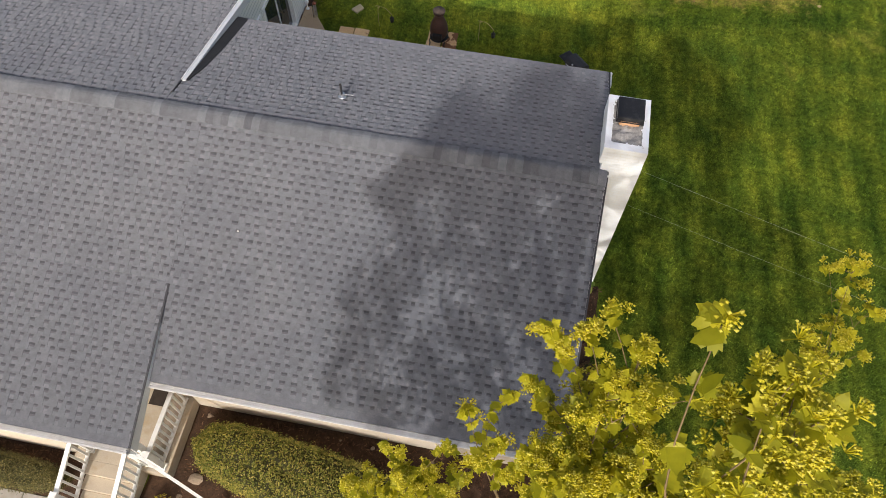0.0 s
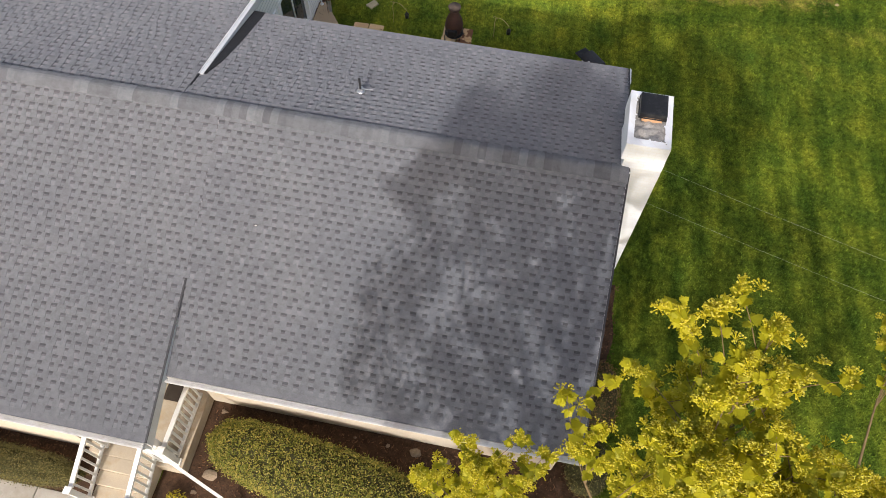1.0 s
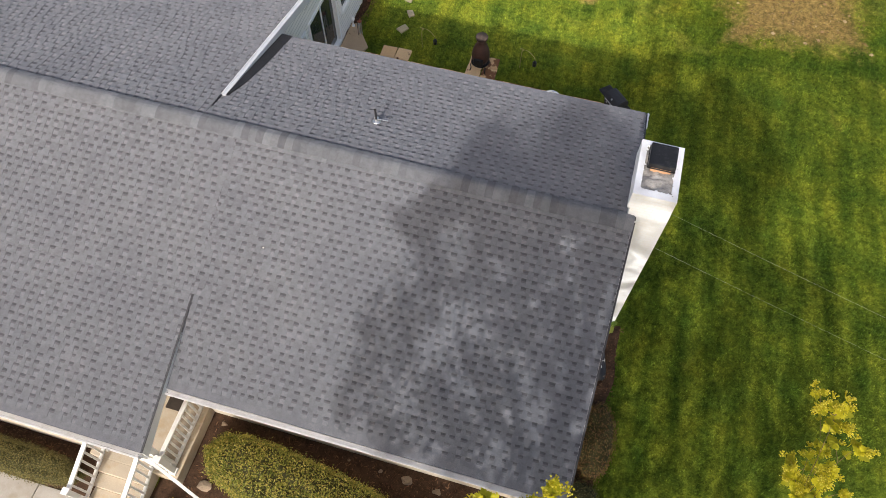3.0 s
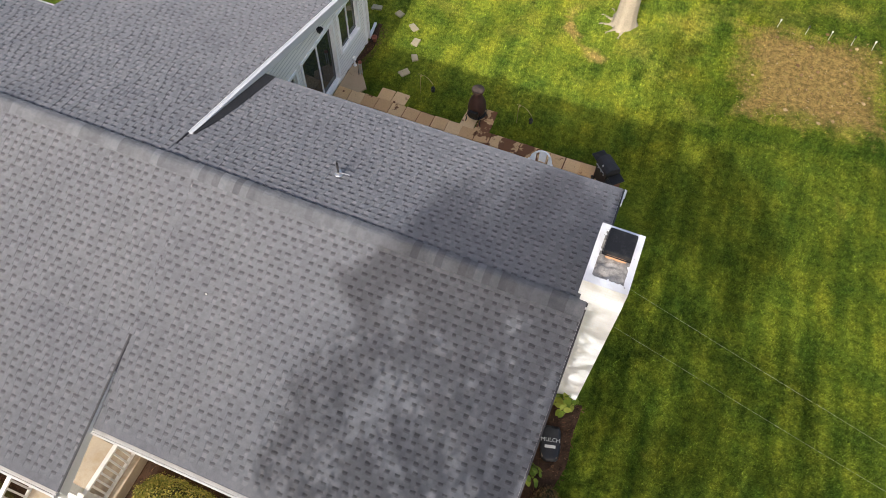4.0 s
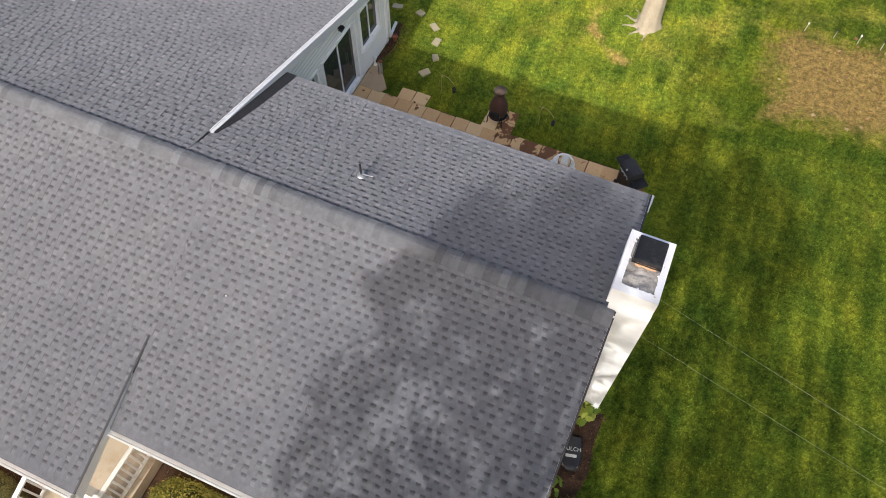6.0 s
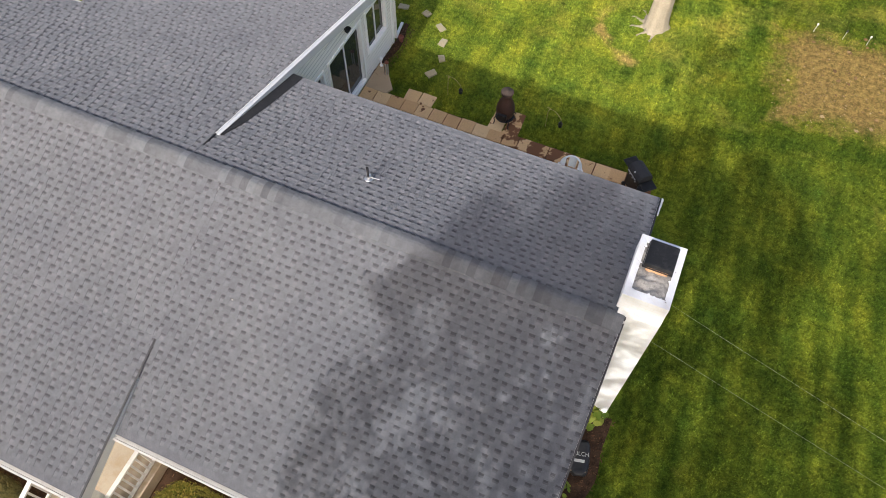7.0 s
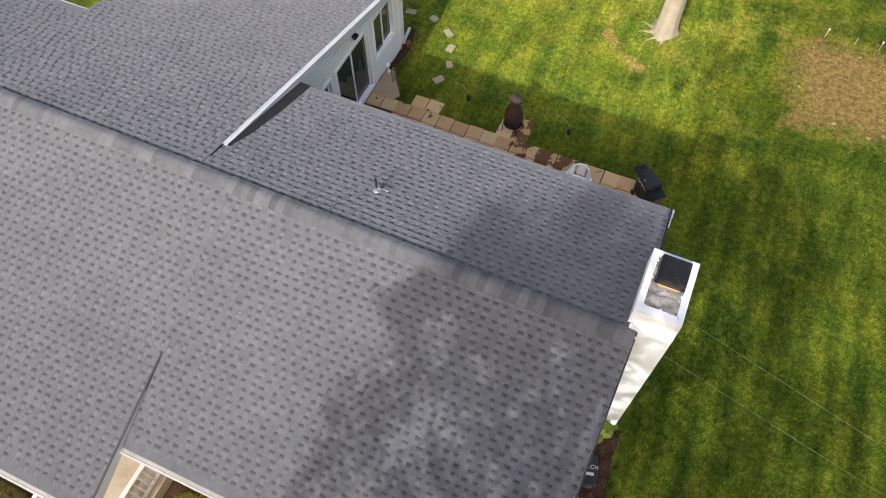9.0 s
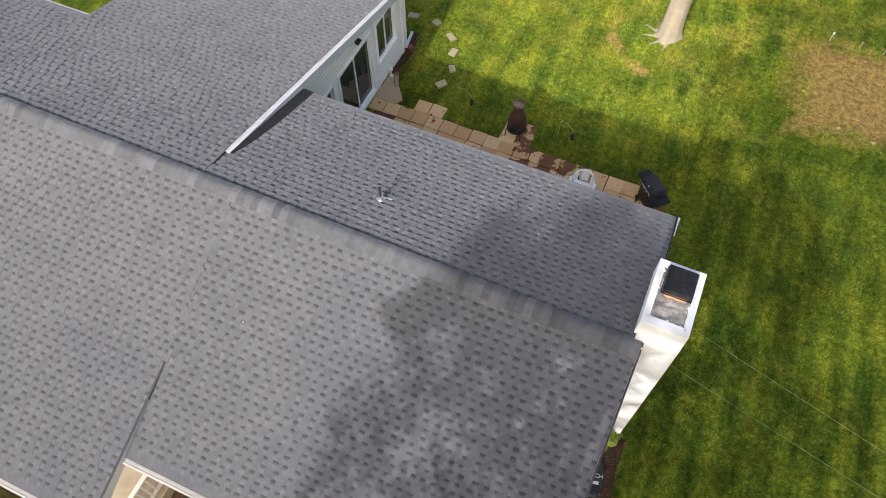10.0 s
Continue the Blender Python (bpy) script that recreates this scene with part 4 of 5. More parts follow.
M_CHIP = leaf_material("bark_chip", (0.045, 0.020, 0.012), (0.10, 0.046, 0.024), (0.17, 0.095, 0.05), 0.0, 0.95)
mulch_chips()

hedge("hedge", (-6.90, -5.97, -0.25), (-1.70, -4.68, 0.60), M_HEDGE, 78000, 3, "long clipped olive-green hedge along the front bed", (0.024, 0.050), 2.7, slant=-0.15)

hedge("hedge", (-13.2, -6.40, -0.25), (-9.06, -5.86, 0.30), M_HEDGE2, 60000, 5, "low dark green hedge beside the concrete walk", (0.018, 0.036))


def concrete_walk():
    ob = thing("sidewalk", "weathered grey concrete walk with open joints", "sidewalk", kind="structure")
    xs = [-14.4, -12.9, -11.4, -9.90, -8.45, -7.30]
    for a, b in zip(xs, xs[1:]):
        bm = bmesh.new()
        box(bm, (a + 0.008, -7.75, -0.40), (b - 0.008, -6.44, -0.225 + random.uniform(-0.004, 0.004)), 0.008)
        part("slab", bm, M_CONC, ob)


concrete_walk()


def porch():
    ob = thing("porch", "tan concrete porch with three worn steps", "porch", kind="structure")
    bm = bmesh.new()
    box(bm, (-9.05, -5.66, -0.35), (-7.14, -2.9, 0.15), 0.015)
    part("landing", bm, M_PORCH, ob)
    for i, (y0, y1, z) in enumerate(((-5.92, -5.66, 0.145), (-6.19, -5.92, 0.02), (-6.44, -6.19, -0.105))):
        bm = bmesh.new()
        box(bm, (-8.74, y0, -0.35), (-7.66, y1 + 0.002, z), 0.012)
        part("step", bm, M_PORCH, ob)


porch()


def railing(p, q, label, drop=0.0, n=7, tall=0.9, posts=(True, True)):
    """A white railing from p to q (feet of its ends) with square balusters."""
    p, q = Vector(p), Vector(q)
    ob = thing("porch_railing", label, "railing", "porch railings", at=p)
    d = q - p
    flat = Vector((d.x, d.y, 0)).normalized()
    lo, hi = Vector((0, 0, 0.10)), Vector((0, 0, tall))
    for name, h, w, t in (("top_rail", hi, 0.085, 0.05), ("bottom_rail", lo, 0.06, 0.05)):
        bm = bmesh.new()
        beam(bm, h, d + h, w, t)
        part(name, bm, M_RAIL, ob)
    for i in range(n):
        k = (i + 0.5) / n
        a = d * k
        bm = bmesh.new()
        box(bm, (a.x - 0.02, a.y - 0.02, a.z + 0.10), (a.x + 0.02, a.y + 0.02, a.z + tall - 0.01))
        part("baluster", bm, M_RAIL, ob)
    for here, a in zip(posts, (Vector((0, 0, 0)) - flat * 0.06, d + flat * 0.06)):
        if here:
            bm = bmesh.new()
            box(bm, (a.x - 0.05, a.y - 0.05, a.z), (a.x + 0.05, a.y + 0.05, a.z + tall + 0.07))
            box(bm, (a.x - 0.065, a.y - 0.065, a.z + tall + 0.07), (a.x + 0.065, a.y + 0.065, a.z + tall + 0.10))
            box(bm, (a.x - 0.075, a.y - 0.075, a.z), (a.x + 0.075, a.y + 0.075, a.z + 0.06))
            part("post", bm, M_RAIL, ob)
    return ob


railing((-7.27, -4.15, 0.15), (-7.27, -5.46, 0.15), "white vinyl railing along the side of the porch", n=10, posts=(False, True))
railing((-8.76, -5.52, 0.145), (-8.74, -6.42, -0.10), "white vinyl railing beside the porch steps", n=6)
railing((-7.68, -5.56, 0.145), (-7.66, -6.42, -0.10), "white vinyl railing beside the porch steps", n=6)
railing((-7.60, -5.56, 0.15), (-7.36, -5.56, 0.15), "short white railing at the corner of the porch", n=2, posts=(False, False))


def porch_column():
    ob = thing("porch_column", "square white column holding the porch roof", "column", at=(-7.42, -5.42, 0.15))
    bm = bmesh.new()
    box(bm, (-0.06, -0.06, 0.0), (0.06, 0.06, 1.80))
    part("shaft", bm, M_RAIL, ob)
    bm = bmesh.new()
    box(bm, (-0.085, -0.085, 0.0), (0.085, 0.085, 0.12), 0.01)
    part("base", bm, M_RAIL, ob)


porch_column()


def doormat():
    bm = bmesh.new()
    box(bm, (-8.02, -4.40, 0.152), (-7.60, -3.75, 0.166), 0.004)
    tagged(part("doormat", bm, M_MAT), "dark brown doormat lying on the porch", "doormat")


doormat()


def downspout(points, label, name="downspout", w=0.06):
    ob = thing(name, label, "downspout")
    for a, b in zip(points, points[1:]):
        bm = bmesh.new()
        beam(bm, a, b, w, w * 0.8)
        part("pipe", bm, M_WHITE, ob)


downspout([(-7.27, -5.66, 1.98), (-7.20, -5.62, 1.72), (-6.05, -6.05, 0.05), (-5.75, -6.20, -0.2)], "white downspout slanting from the porch gutter to the bed", w=0.055)
downspout([(WALL_X + 0.06, 8.24, 2.1), (WALL_X + 0.06, 8.24, 0.14), (-8.20, 8.95, 0.05)], "white downspout with an outlet pipe at the garden-room corner", w=0.07)
downspout([(X_END - 0.10, 3.27, 3.2), (X_END - 0.12, 3.02, 2.95), (X_END - 0.12, 3.02, 0.1)], "white downspout at the back corner of the gable", w=0.06)


def stone(x, y, r, seed, z=0.0, label="rough brown field stone lying in the bed", group="field stones"):
    bm = bmesh.new()
    lumpy(bm, (x, y, ground_z(x, y) + r * 0.25 + z), (r, r * 0.75, r * 0.36), seed, 2, 0.5, 2.8)
    tagged(part("stone", bm, M_STONE, smooth=False), label, "stone", group)


for i, (x, y, r) in enumerate(((-6.70, -5.57, 0.14), (-6.85, -4.32, 0.07), (-2.83, -4.36, 0.11), (-3.4, -4.33, 0.07), (-2.2, -4.42, 0.09), (-6.9, -5.95, 0.06), (-4.1, -4.3, 0.05))):
    stone(x, y, r, i * 3.7)


def leafy(name, x, y, label, category, material, outline, n, size, radius, height, seed, up=0.8, z=None, group=""):
    """A loose low plant: a rosette of bent leaves."""
    ob = thing(name, label, category, group, at=(x, y, ground_z(x, y) + 0.02 if z is None else z))
    rng = np.random.default_rng(seed)
    lv = Leaves(outline, 0.3)
    bm = bmesh.new()
    for i in range(n):
        a, k = rng.uniform(0, 2 * math.pi), math.sqrt(rng.random())
        p = Vector((math.cos(a) * radius * k, math.sin(a) * radius * k, height * (1.05 - 0.6 * k * k) * rng.uniform(0.75, 1.05)))
        lv.put(p, rng.uniform(*size), rng, (math.cos(a) * k * 0.8, math.sin(a) * k * 0.8, up), 0.35)
        if i % 4 == 0:
            rod(bm, (p.x * 0.15, p.y * 0.15, -0.02), p, 0.006, 0.003, 5)
    part("stems", bm, M_TWIG, ob)
    lv.make("foliage", material, ob, kind="stuff")
    return ob


leafy("hosta", 0.34, -0.06, "bright green broad-leaved hosta beside the chimney foot", "plant", M_HOSTA, OVAL, 46, (0.13, 0.20), 0.27, 0.30, 1, group="hostas")
leafy("hosta", 0.20, -1.72, "bright green broad-leaved hosta beside the mulch bags", "plant", M_HOSTA, OVAL, 34, (0.11, 0.17), 0.22, 0.26, 2, group="hostas")
leafy("flowering_shrub", -7.12, -6.22, "small shrub with bright yellow flowers below the porch", "shrub", M_FLOWER, SMALL, 240, (0.03, 0.06), 0.26, 0.30, 3)
hedge("azalea", (0.28, -3.45, -0.2), (0.98, -1.85, 0.40), M_AZALEA, 6500, 11, "russet and olive azalea shrub beside the gable wall", (0.02, 0.04), 2.2)
hedge("azalea", (0.1, -4.6, -0.25), (0.95, -3.5, 0.35), M_HEDGE2, 4500, 12, "dark green shrub at the corner of the gable", (0.02, 0.04), 2.2)


def mulch_bag(x, y, z, turn, text, label):
    ob = thing("mulch_bag", label, "mulch bag", "mulch bags", at=(x, y, z), turn=turn)
    bm = bmesh.new()
    vs = lumpy(bm, (0, 0, 0.07), (0.20, 0.36, 0.075), turn, 4, 0.10, 4.0)
    part("sack", bm, M_BAG, ob, smooth=True)
    bm = bmesh.new()
    box(bm, (-0.12, -0.11, 0.138), (0.10, -0.05, 0.150), 0.003)
    part("label_panel", bm, M_PALE, ob, "pale printed panel")
    bm = bmesh.new()
    box(bm, (-0.17, -0.30, 0.118), (0.15, -0.17, 0.131), 0.004)
    part("clear_window", bm, M_STONE, ob, "grey printed panel")
    bm = bmesh.new()
    for k in range(4):
        box(bm, (-0.12 + k * 0.06, 0.17, 0.13), (-0.09 + k * 0.06, 0.25, 0.138))
    part("print", bm, M_PALE, ob, "unreadable pale print")
    if text:
        cu = bpy.data.curves.new("lettering", "FONT")
        cu.body, cu.size, cu.extrude, cu.align_x = text, 0.115, 0.002, "CENTER"
        tmp = new("lettering", cu)
        dg = bpy.context.evaluated_depsgraph_get()
        me = bpy.data.meshes.new_from_object(tmp.evaluated_get(dg))
        bpy.data.objects.remove(tmp)
        me.materials.clear()
        me.materials.append(M_PALE)
        let = new("lettering", me)
        let.parent = ob
        let.matrix_basis = pose(-0.01, 0.02, 0.150)


mulch_bag(0.37, -0.98, -0.02, 14, "MULCH", "full black plastic mulch bag lying beside the gable")
mulch_bag(0.36, -1.05, -0.13, 8, "", "black plastic mulch bag under another one")

# ---------------------------------------------------------------- back yard
def pavers():
    ob = thing("patio", "row of tan concrete pavers, partly covered with earth", "patio", kind="structure")
    me = []
    for k in range(3):
        bm = bmesh.new()
        box(bm, (-0.198, -0.198, -0.04), (0.198, 0.198, 0.02), 0.008)
        for v in bm.verts:
            v.co += 0.006 * Vector((noise.noise(v.co * 5 + Vector((k, 0, 0))), noise.noise(v.co * 5 + Vector((0, k, 3))), 0))
        m = bpy.data.meshes.new("paver")
        bm.to_mesh(m)
        bm.free()
        m.materials.append(M_PAVER)
        me.append(m)
    spots = [(-0.50 - 0.41 * i, 6.11) for i in range(19)] + [(-0.50 - 0.41 * i, 5.70) for i in range(17)]
    spots += [(-6.32, 6.52), (-6.73, 6.52), (-3.88, 6.47), (-4.29, 6.47), (-4.29, 6.87), (-3.88, 6.87)]
    for x, y in spots:
        p = new("paver", random.choice(me))
        p.parent = ob
        p.matrix_basis = pose(x + random.uniform(-0.012, 0.012), y + random.uniform(-0.012, 0.012), 0.018 + random.uniform(-0.006, 0.004), random.uniform(-0.6, 0.6), random.uniform(-0.6, 0.6), random.uniform(-2, 2))


pavers()


def stepping_stones():
    for i, (x, y, a) in enumerate(((-8.47, 9.62, 10), (-7.72, 9.62, -20), (-7.11, 9.24, -40), (-6.80, 8.70, 82), (-6.58, 8.12, 118), (-6.62, 7.47, 58))):
        bm = bmesh.new()
        box(bm, (-0.14, -0.10, -0.03), (0.14, 0.10, 0.025), 0.02)
        for v in bm.verts:
            v.co += 0.04 * Vector((noise.noise(v.co * 4 + Vector((i, 0, 0))), noise.noise(v.co * 4 + Vector((0, i, 5))), 0))
        ob = part("stepping_stone", bm, M_STEP)
        ob.matrix_basis = pose(x, y, 0.015, 0, 0, a)
        tagged(ob, "pale flat stepping stone set in the grass", "stepping stone", "stepping stones")


M_STEP = plain("pale_stepping_stone", (0.40, 0.34, 0.23), 0.9, 0, 0.15, 4, 60, 0.3, (0.30, 0.30, 0.20))
stepping_stones()


M_PAD = plain("pale_tan_concrete", (0.46, 0.345, 0.225), 0.9, 0, 0.2, 2.2, 70, 0.25, (0.42, 0.30, 0.2))


def wedge_slab():
    bm = bmesh.new()
    pts = [(-8.08, 7.24), (-8.08, 6.30), (-7.46, 6.28), (-7.34, 6.50), (-7.92, 7.28)]
    a = [bm.verts.new((x, y, 0.05)) for x, y in pts]
    b = [bm.verts.new((x, y, -0.05)) for x, y in pts]
    bm.faces.new(a)
    for i in range(5):
        bm.faces.new((a[i], b[i], b[(i + 1) % 5], a[(i + 1) % 5]))
    bmesh.ops.recalc_face_normals(bm, faces=bm.faces)
    tagged(part("concrete_pad", bm, M_PAD), "tan wedge of concrete at the sliding door", "concrete pad", kind="structure")


wedge_slab()


def chiminea():
    ob = thing("chiminea", "dark brown clay chiminea on a black stand", "chiminea", at=(-4.16, 6.66, 0.03))
    bm = bmesh.new()
    lathe(bm, [(0.11, 0.20), (0.19, 0.24), (0.235, 0.36), (0.245, 0.48), (0.22, 0.64), (0.17, 0.78), (0.125, 0.87), (0.11, 0.95), (0.125, 1.0), (0.15, 1.02), (0.145, 1.04), (0.10, 1.04), (0.09, 0.98)], 28)
    part("belly", bm, M_CLAY, ob, smooth=True)
    bm = bmesh.new()
    box(bm, (-0.13, -0.31, 0.32), (0.13, -0.22, 0.52), 0.03)
    part("mouth", bm, M_BLACK, ob, "sooty fire mouth")
    bm = bmesh.new()
    lathe(bm, [(0.16, 1.085), (0.165, 1.095), (0.15, 1.115), (0.03, 1.13), (0.02, 1.15)], 24)
    part("lid", bm, M_CLAY2, ob, "greyish clay lid", True)
    bm = bmesh.new()
    lathe(bm, [(0.02, 1.145), (0.022, 1.16), (0.012, 1.17)], 10)
    part("knob", bm, M_CLAY2, ob)
    for a in (40, 130, 220, 310):
        bm = bmesh.new()
        c, s = math.cos(radians(a)), math.sin(radians(a))
        tube(bm, [(0.2 * c, 0.2 * s, 0.34), (0.30 * c, 0.30 * s, 0.22), (0.27 * c, 0.27 * s, 0.10), (0.31 * c, 0.31 * s, 0.0)], [0.014] * 4, 6)
        part("leg", bm, M_BLACK, ob)
    bm = bmesh.new()
    bmesh.ops.create_circle(bm, segments=24, radius=0.23, cap_ends=False)
    lathe(bm, [(0.24, 0.20), (0.25, 0.21), (0.24, 0.22)], 24)
    part("ring", bm, M_BLACK, ob)


M_CLAY2 = plain("grey_clay_lid", (0.075, 0.055, 0.045), 0.95, 0, 0.3, 6, 50, 0.3)
chiminea()


def grill():
    ob = thing("gas_grill", "black gas grill with two side shelves on a wheeled cart", "grill", at=(-0.42, 5.86, 0.02), turn=-46)
    ob.scale = (0.84, 0.84, 0.84)
    bm = bmesh.new()
    box(bm, (-0.28, -0.22, 0.66), (0.28, 0.22, 0.82), 0.02)
    part("firebox", bm, M_BLACK, ob)
    bm = bmesh.new()
    prof = [(-0.24, 0.82), (-0.24, 0.93), (-0.17, 1.02), (-0.05, 1.06), (0.10, 1.04), (0.20, 0.97), (0.24, 0.82)]
    prism_x(bm, -0.30, 0.30, prof)
    bmesh.ops.bevel(bm, geom=bm.edges[:], offset=0.012, segments=2, affect="EDGES")
    lid = part("lid", bm, M_BLACKCLOTH, ob, "closed black lid")
    bm = bmesh.new()
    rod(bm, (-0.2, -0.29, 0.90), (0.2, -0.29, 0.90), 0.012)
    part("lid_handle", bm, M_STEEL, lid)
    bm = bmesh.new()
    lathe(bm, [(0.03, 0), (0.03, 0.01), (0.02, 0.012)], 12, Matrix.Translation((0.0, -0.205, 0.98)) @ Matrix.Rotation(radians(60), 4, "X"))
    part("thermometer", bm, M_STEEL, lid)
    for s in (-1, 1):
        bm = bmesh.new()
        box(bm, (min(s * 0.31, s * 0.62), -0.20, 0.79), (max(s * 0.31, s * 0.62), 0.20, 0.83), 0.015)
        part("side_shelf", bm, M_BLACK, ob)
    for x in (-0.25, 0.25):
        for y in (-0.18, 0.18):
            bm = bmesh.new()
            beam(bm, (x, y, 0.06), (x, y, 0.67), 0.035, 0.035)
            part("leg", bm, M_BLACK, ob)
    bm = bmesh.new()
    box(bm, (-0.26, -0.19, 0.14), (0.26, 0.19, 0.17), 0.005)
    part("bottom_shelf", bm, M_BLACK, ob)
    bm = bmesh.new()
    box(bm, (-0.23, -0.20, 0.20), (0.23, -0.185, 0.64), 0.005)
    part("front_panel", bm, M_BLACK, ob)
    for y in (-0.21, 0.21):
        bm = bmesh.new()
        lathe(bm, [(0.085, -0.02), (0.09, -0.015), (0.09, 0.015), (0.085, 0.02)], 18, Matrix.Translation((-0.27, y, 0.07)) @ Matrix.Rotation(radians(90), 4, "X"))
        part("wheel", bm, M_BLACK, ob)
    for k in range(3):
        bm = bmesh.new()
        lathe(bm, [(0.022, 0), (0.024, 0.02), (0.015, 0.03)], 10, Matrix.Translation((-0.15 + 0.15 * k, -0.22, 0.74)) @ Matrix.Rotation(radians(90), 4, "X"))
        part("knob", bm, M_STEEL, ob)


grill()


def plastic_chair():
    ob = thing("plastic_chair", "white moulded plastic armchair on the pavers", "chair", at=(-2.02, 5.34, 0.02), turn=180)
    # seat faces -y after turning
    bm = bmesh.new()
    box(bm, (-0.24, -0.22, 0.40), (0.24, 0.24, 0.43), 0.012)
    part("seat", bm, M_PLASTIC, ob)

    def arc(a):
        return 0.27 * math.sin(a), -0.02 - 0.26 * math.cos(a)
    bm = bmesh.new()
    n = 16
    angles = [radians(-78 + 156 * i / n) for i in range(n + 1)]
    tube(bm, [(*arc(a), 0.80 - 0.14 * (abs(a) / radians(78)) ** 2) for a in angles], [0.024] * (n + 1), 8)
    part("back_rail", bm, M_PLASTIC, ob, smooth=True)
    for lo, hi in ((-20, 20), (-76, -38), (38, 76)):
        bm = bmesh.new()
        aa = [radians(lo + (hi - lo) * i / 4) for i in range(5)]
        outer = [bm.verts.new((*arc(a), z)) for z in (0.42, 0.79) for a in aa]
        inner = [bm.verts.new((v.co.x * 0.95, v.co.y * 0.95 + 0.0, v.co.z)) for v in outer]
        for i in range(4):
            bm.faces.new((outer[i], outer[i + 1], outer[i + 6], outer[i + 5]))
            bm.faces.new((inner[i + 5], inner[i + 6], inner[i + 1], inner[i]))
        bmesh.ops.recalc_face_normals(bm, faces=bm.faces)
        part("back_slat", bm, M_PLASTIC, ob)
    for s in (-1, 1):
        bm = bmesh.new()
        box(bm, (s * 0.29 - 0.03, -0.10, 0.62), (s * 0.29 + 0.03, 0.26, 0.65), 0.012)
        part("armrest", bm, M_PLASTIC, ob)
        for y in (-0.22, 0.24):
            bm = bmesh.new()
            beam(bm, (s * 0.27, y * 1.1, 0.0), (s * 0.245, y, 0.63 if y > 0 else 0.43), 0.045, 0.045)
            part("leg", bm, M_PLASTIC, ob)


plastic_chair()


def garden_hook(x, y, dx, dy):
    ob = thing("garden_hook", "brass-coloured garden hook with a small black hanging lantern", "garden hook", "garden hooks", at=(x, y, 0))
    bm = bmesh.new()
    pts = [(0, 0, -0.05), (0, 0, 0.55), (0.02, 0, 0.66)]
    for a in np.linspace(0, 1, 7):
        pts.append((dx * a, dy * a, 0.68 + 0.10 * math.sin(math.pi * a) - 0.12 * a))
    tube(bm, pts, [0.008] * len(pts), 6)
    part("pole", bm, M_BRASS, ob)
    bm = bmesh.new()
    tube(bm, [(0.0 - 0.05 * math.cos(t), 0, 0.68 + 0.05 * math.sin(t)) for t in np.linspace(0, 5, 9)], [0.006] * 9, 6)
    part("scroll", bm, M_BRASS, ob)
    bm = bmesh.new()
    lathe(bm, [(0.02, 0.30), (0.05, 0.31), (0.055, 0.42), (0.06, 0.43), (0.02, 0.49), (0.006, 0.50), (0.006, 0.56)], 10, Matrix.Translation((dx, dy, 0)))
    part("lantern", bm, M_BLACK, ob, "small black lantern")


garden_hook(-5.90, 6.95, 0.40, -0.08)
garden_hook(-3.11, 6.95, 0.40, -0.12)


def wind_chime():
    ob = thing("wind_chime", "wind chime with pale tubes and red cap on a stake", "wind chime", at=(-7.66, 6.86, 0.0))
    bm = bmesh.new()
    tube(bm, [(-0.08, 0, 0), (-0.08, 0, 0.62), (-0.04, 0, 0.68), (0, 0, 0.64)], [0.008] * 4, 6)
    part("stake", bm, M_BLACK, ob)
    bm = bmesh.new()
    lathe(bm, [(0.055, 0.55), (0.06, 0.57), (0.02, 0.62)], 14)
    part("cap", bm, M_RED, ob, "faded red cap")
    for k in range(4):
        bm = bmesh.new()
        a = k * math.pi / 2
        rod(bm, (0.035 * math.cos(a), 0.035 * math.sin(a), 0.14), (0.035 * math.cos(a), 0.035 * math.sin(a), 0.55), 0.013)
        part("chime_tube", bm, M_STEEL, ob)


wind_chime()


def hose_cover():
    ob = thing("garden_light", "small white ball-topped garden light by the wall", "garden light", at=(-8.0, 7.16, 0.02))
    bm = bmesh.new()
    lathe(bm, [(0.05, 0.0), (0.05, 0.05), (0.02, 0.08), (0.02, 0.22), (0.05, 0.24), (0.062, 0.29), (0.04, 0.34), (0.01, 0.35)], 14)
    part("body", bm, M_PLASTIC, ob, smooth=True)


hose_cover()


def red_pot():
    ob = thing("plant_pot", "small faded red pot at the wall corner", "plant pot", at=(-7.92, 8.28, 0.02))
    bm = bmesh.new()
    lathe(bm, [(0.05, 0.0), (0.075, 0.14), (0.085, 0.15), (0.085, 0.17), (0.07, 0.17), (0.065, 0.13)], 16)
    part("pot", bm, M_RED, ob)


red_pot()


def stakes():
    for i, x in enumerate((2.82, 3.64, 4.30, 4.95, 5.53)):
        ob = thing("garden_stake", "small pale solar stake light at the seed bed", "stake light", "stake lights", at=(x, 13.48 + 0.03 * i, 0), turn=20 * i)
        bm = bmesh.new()
        rod(bm, (0, 0, -0.03), (0.02, 0.02, 0.24), 0.010)
        part("pole", bm, M_STEEL, ob)
        bm = bmesh.new()
        lathe(bm, [(0.015, 0.24), (0.028, 0.25), (0.028, 0.28), (0.012, 0.30)], 10, Matrix.Translation((0.02, 0.02, 0)))
        part("lamp_head", bm, M_PALE if i % 2 == 0 else M_BLACK, ob)


stakes()


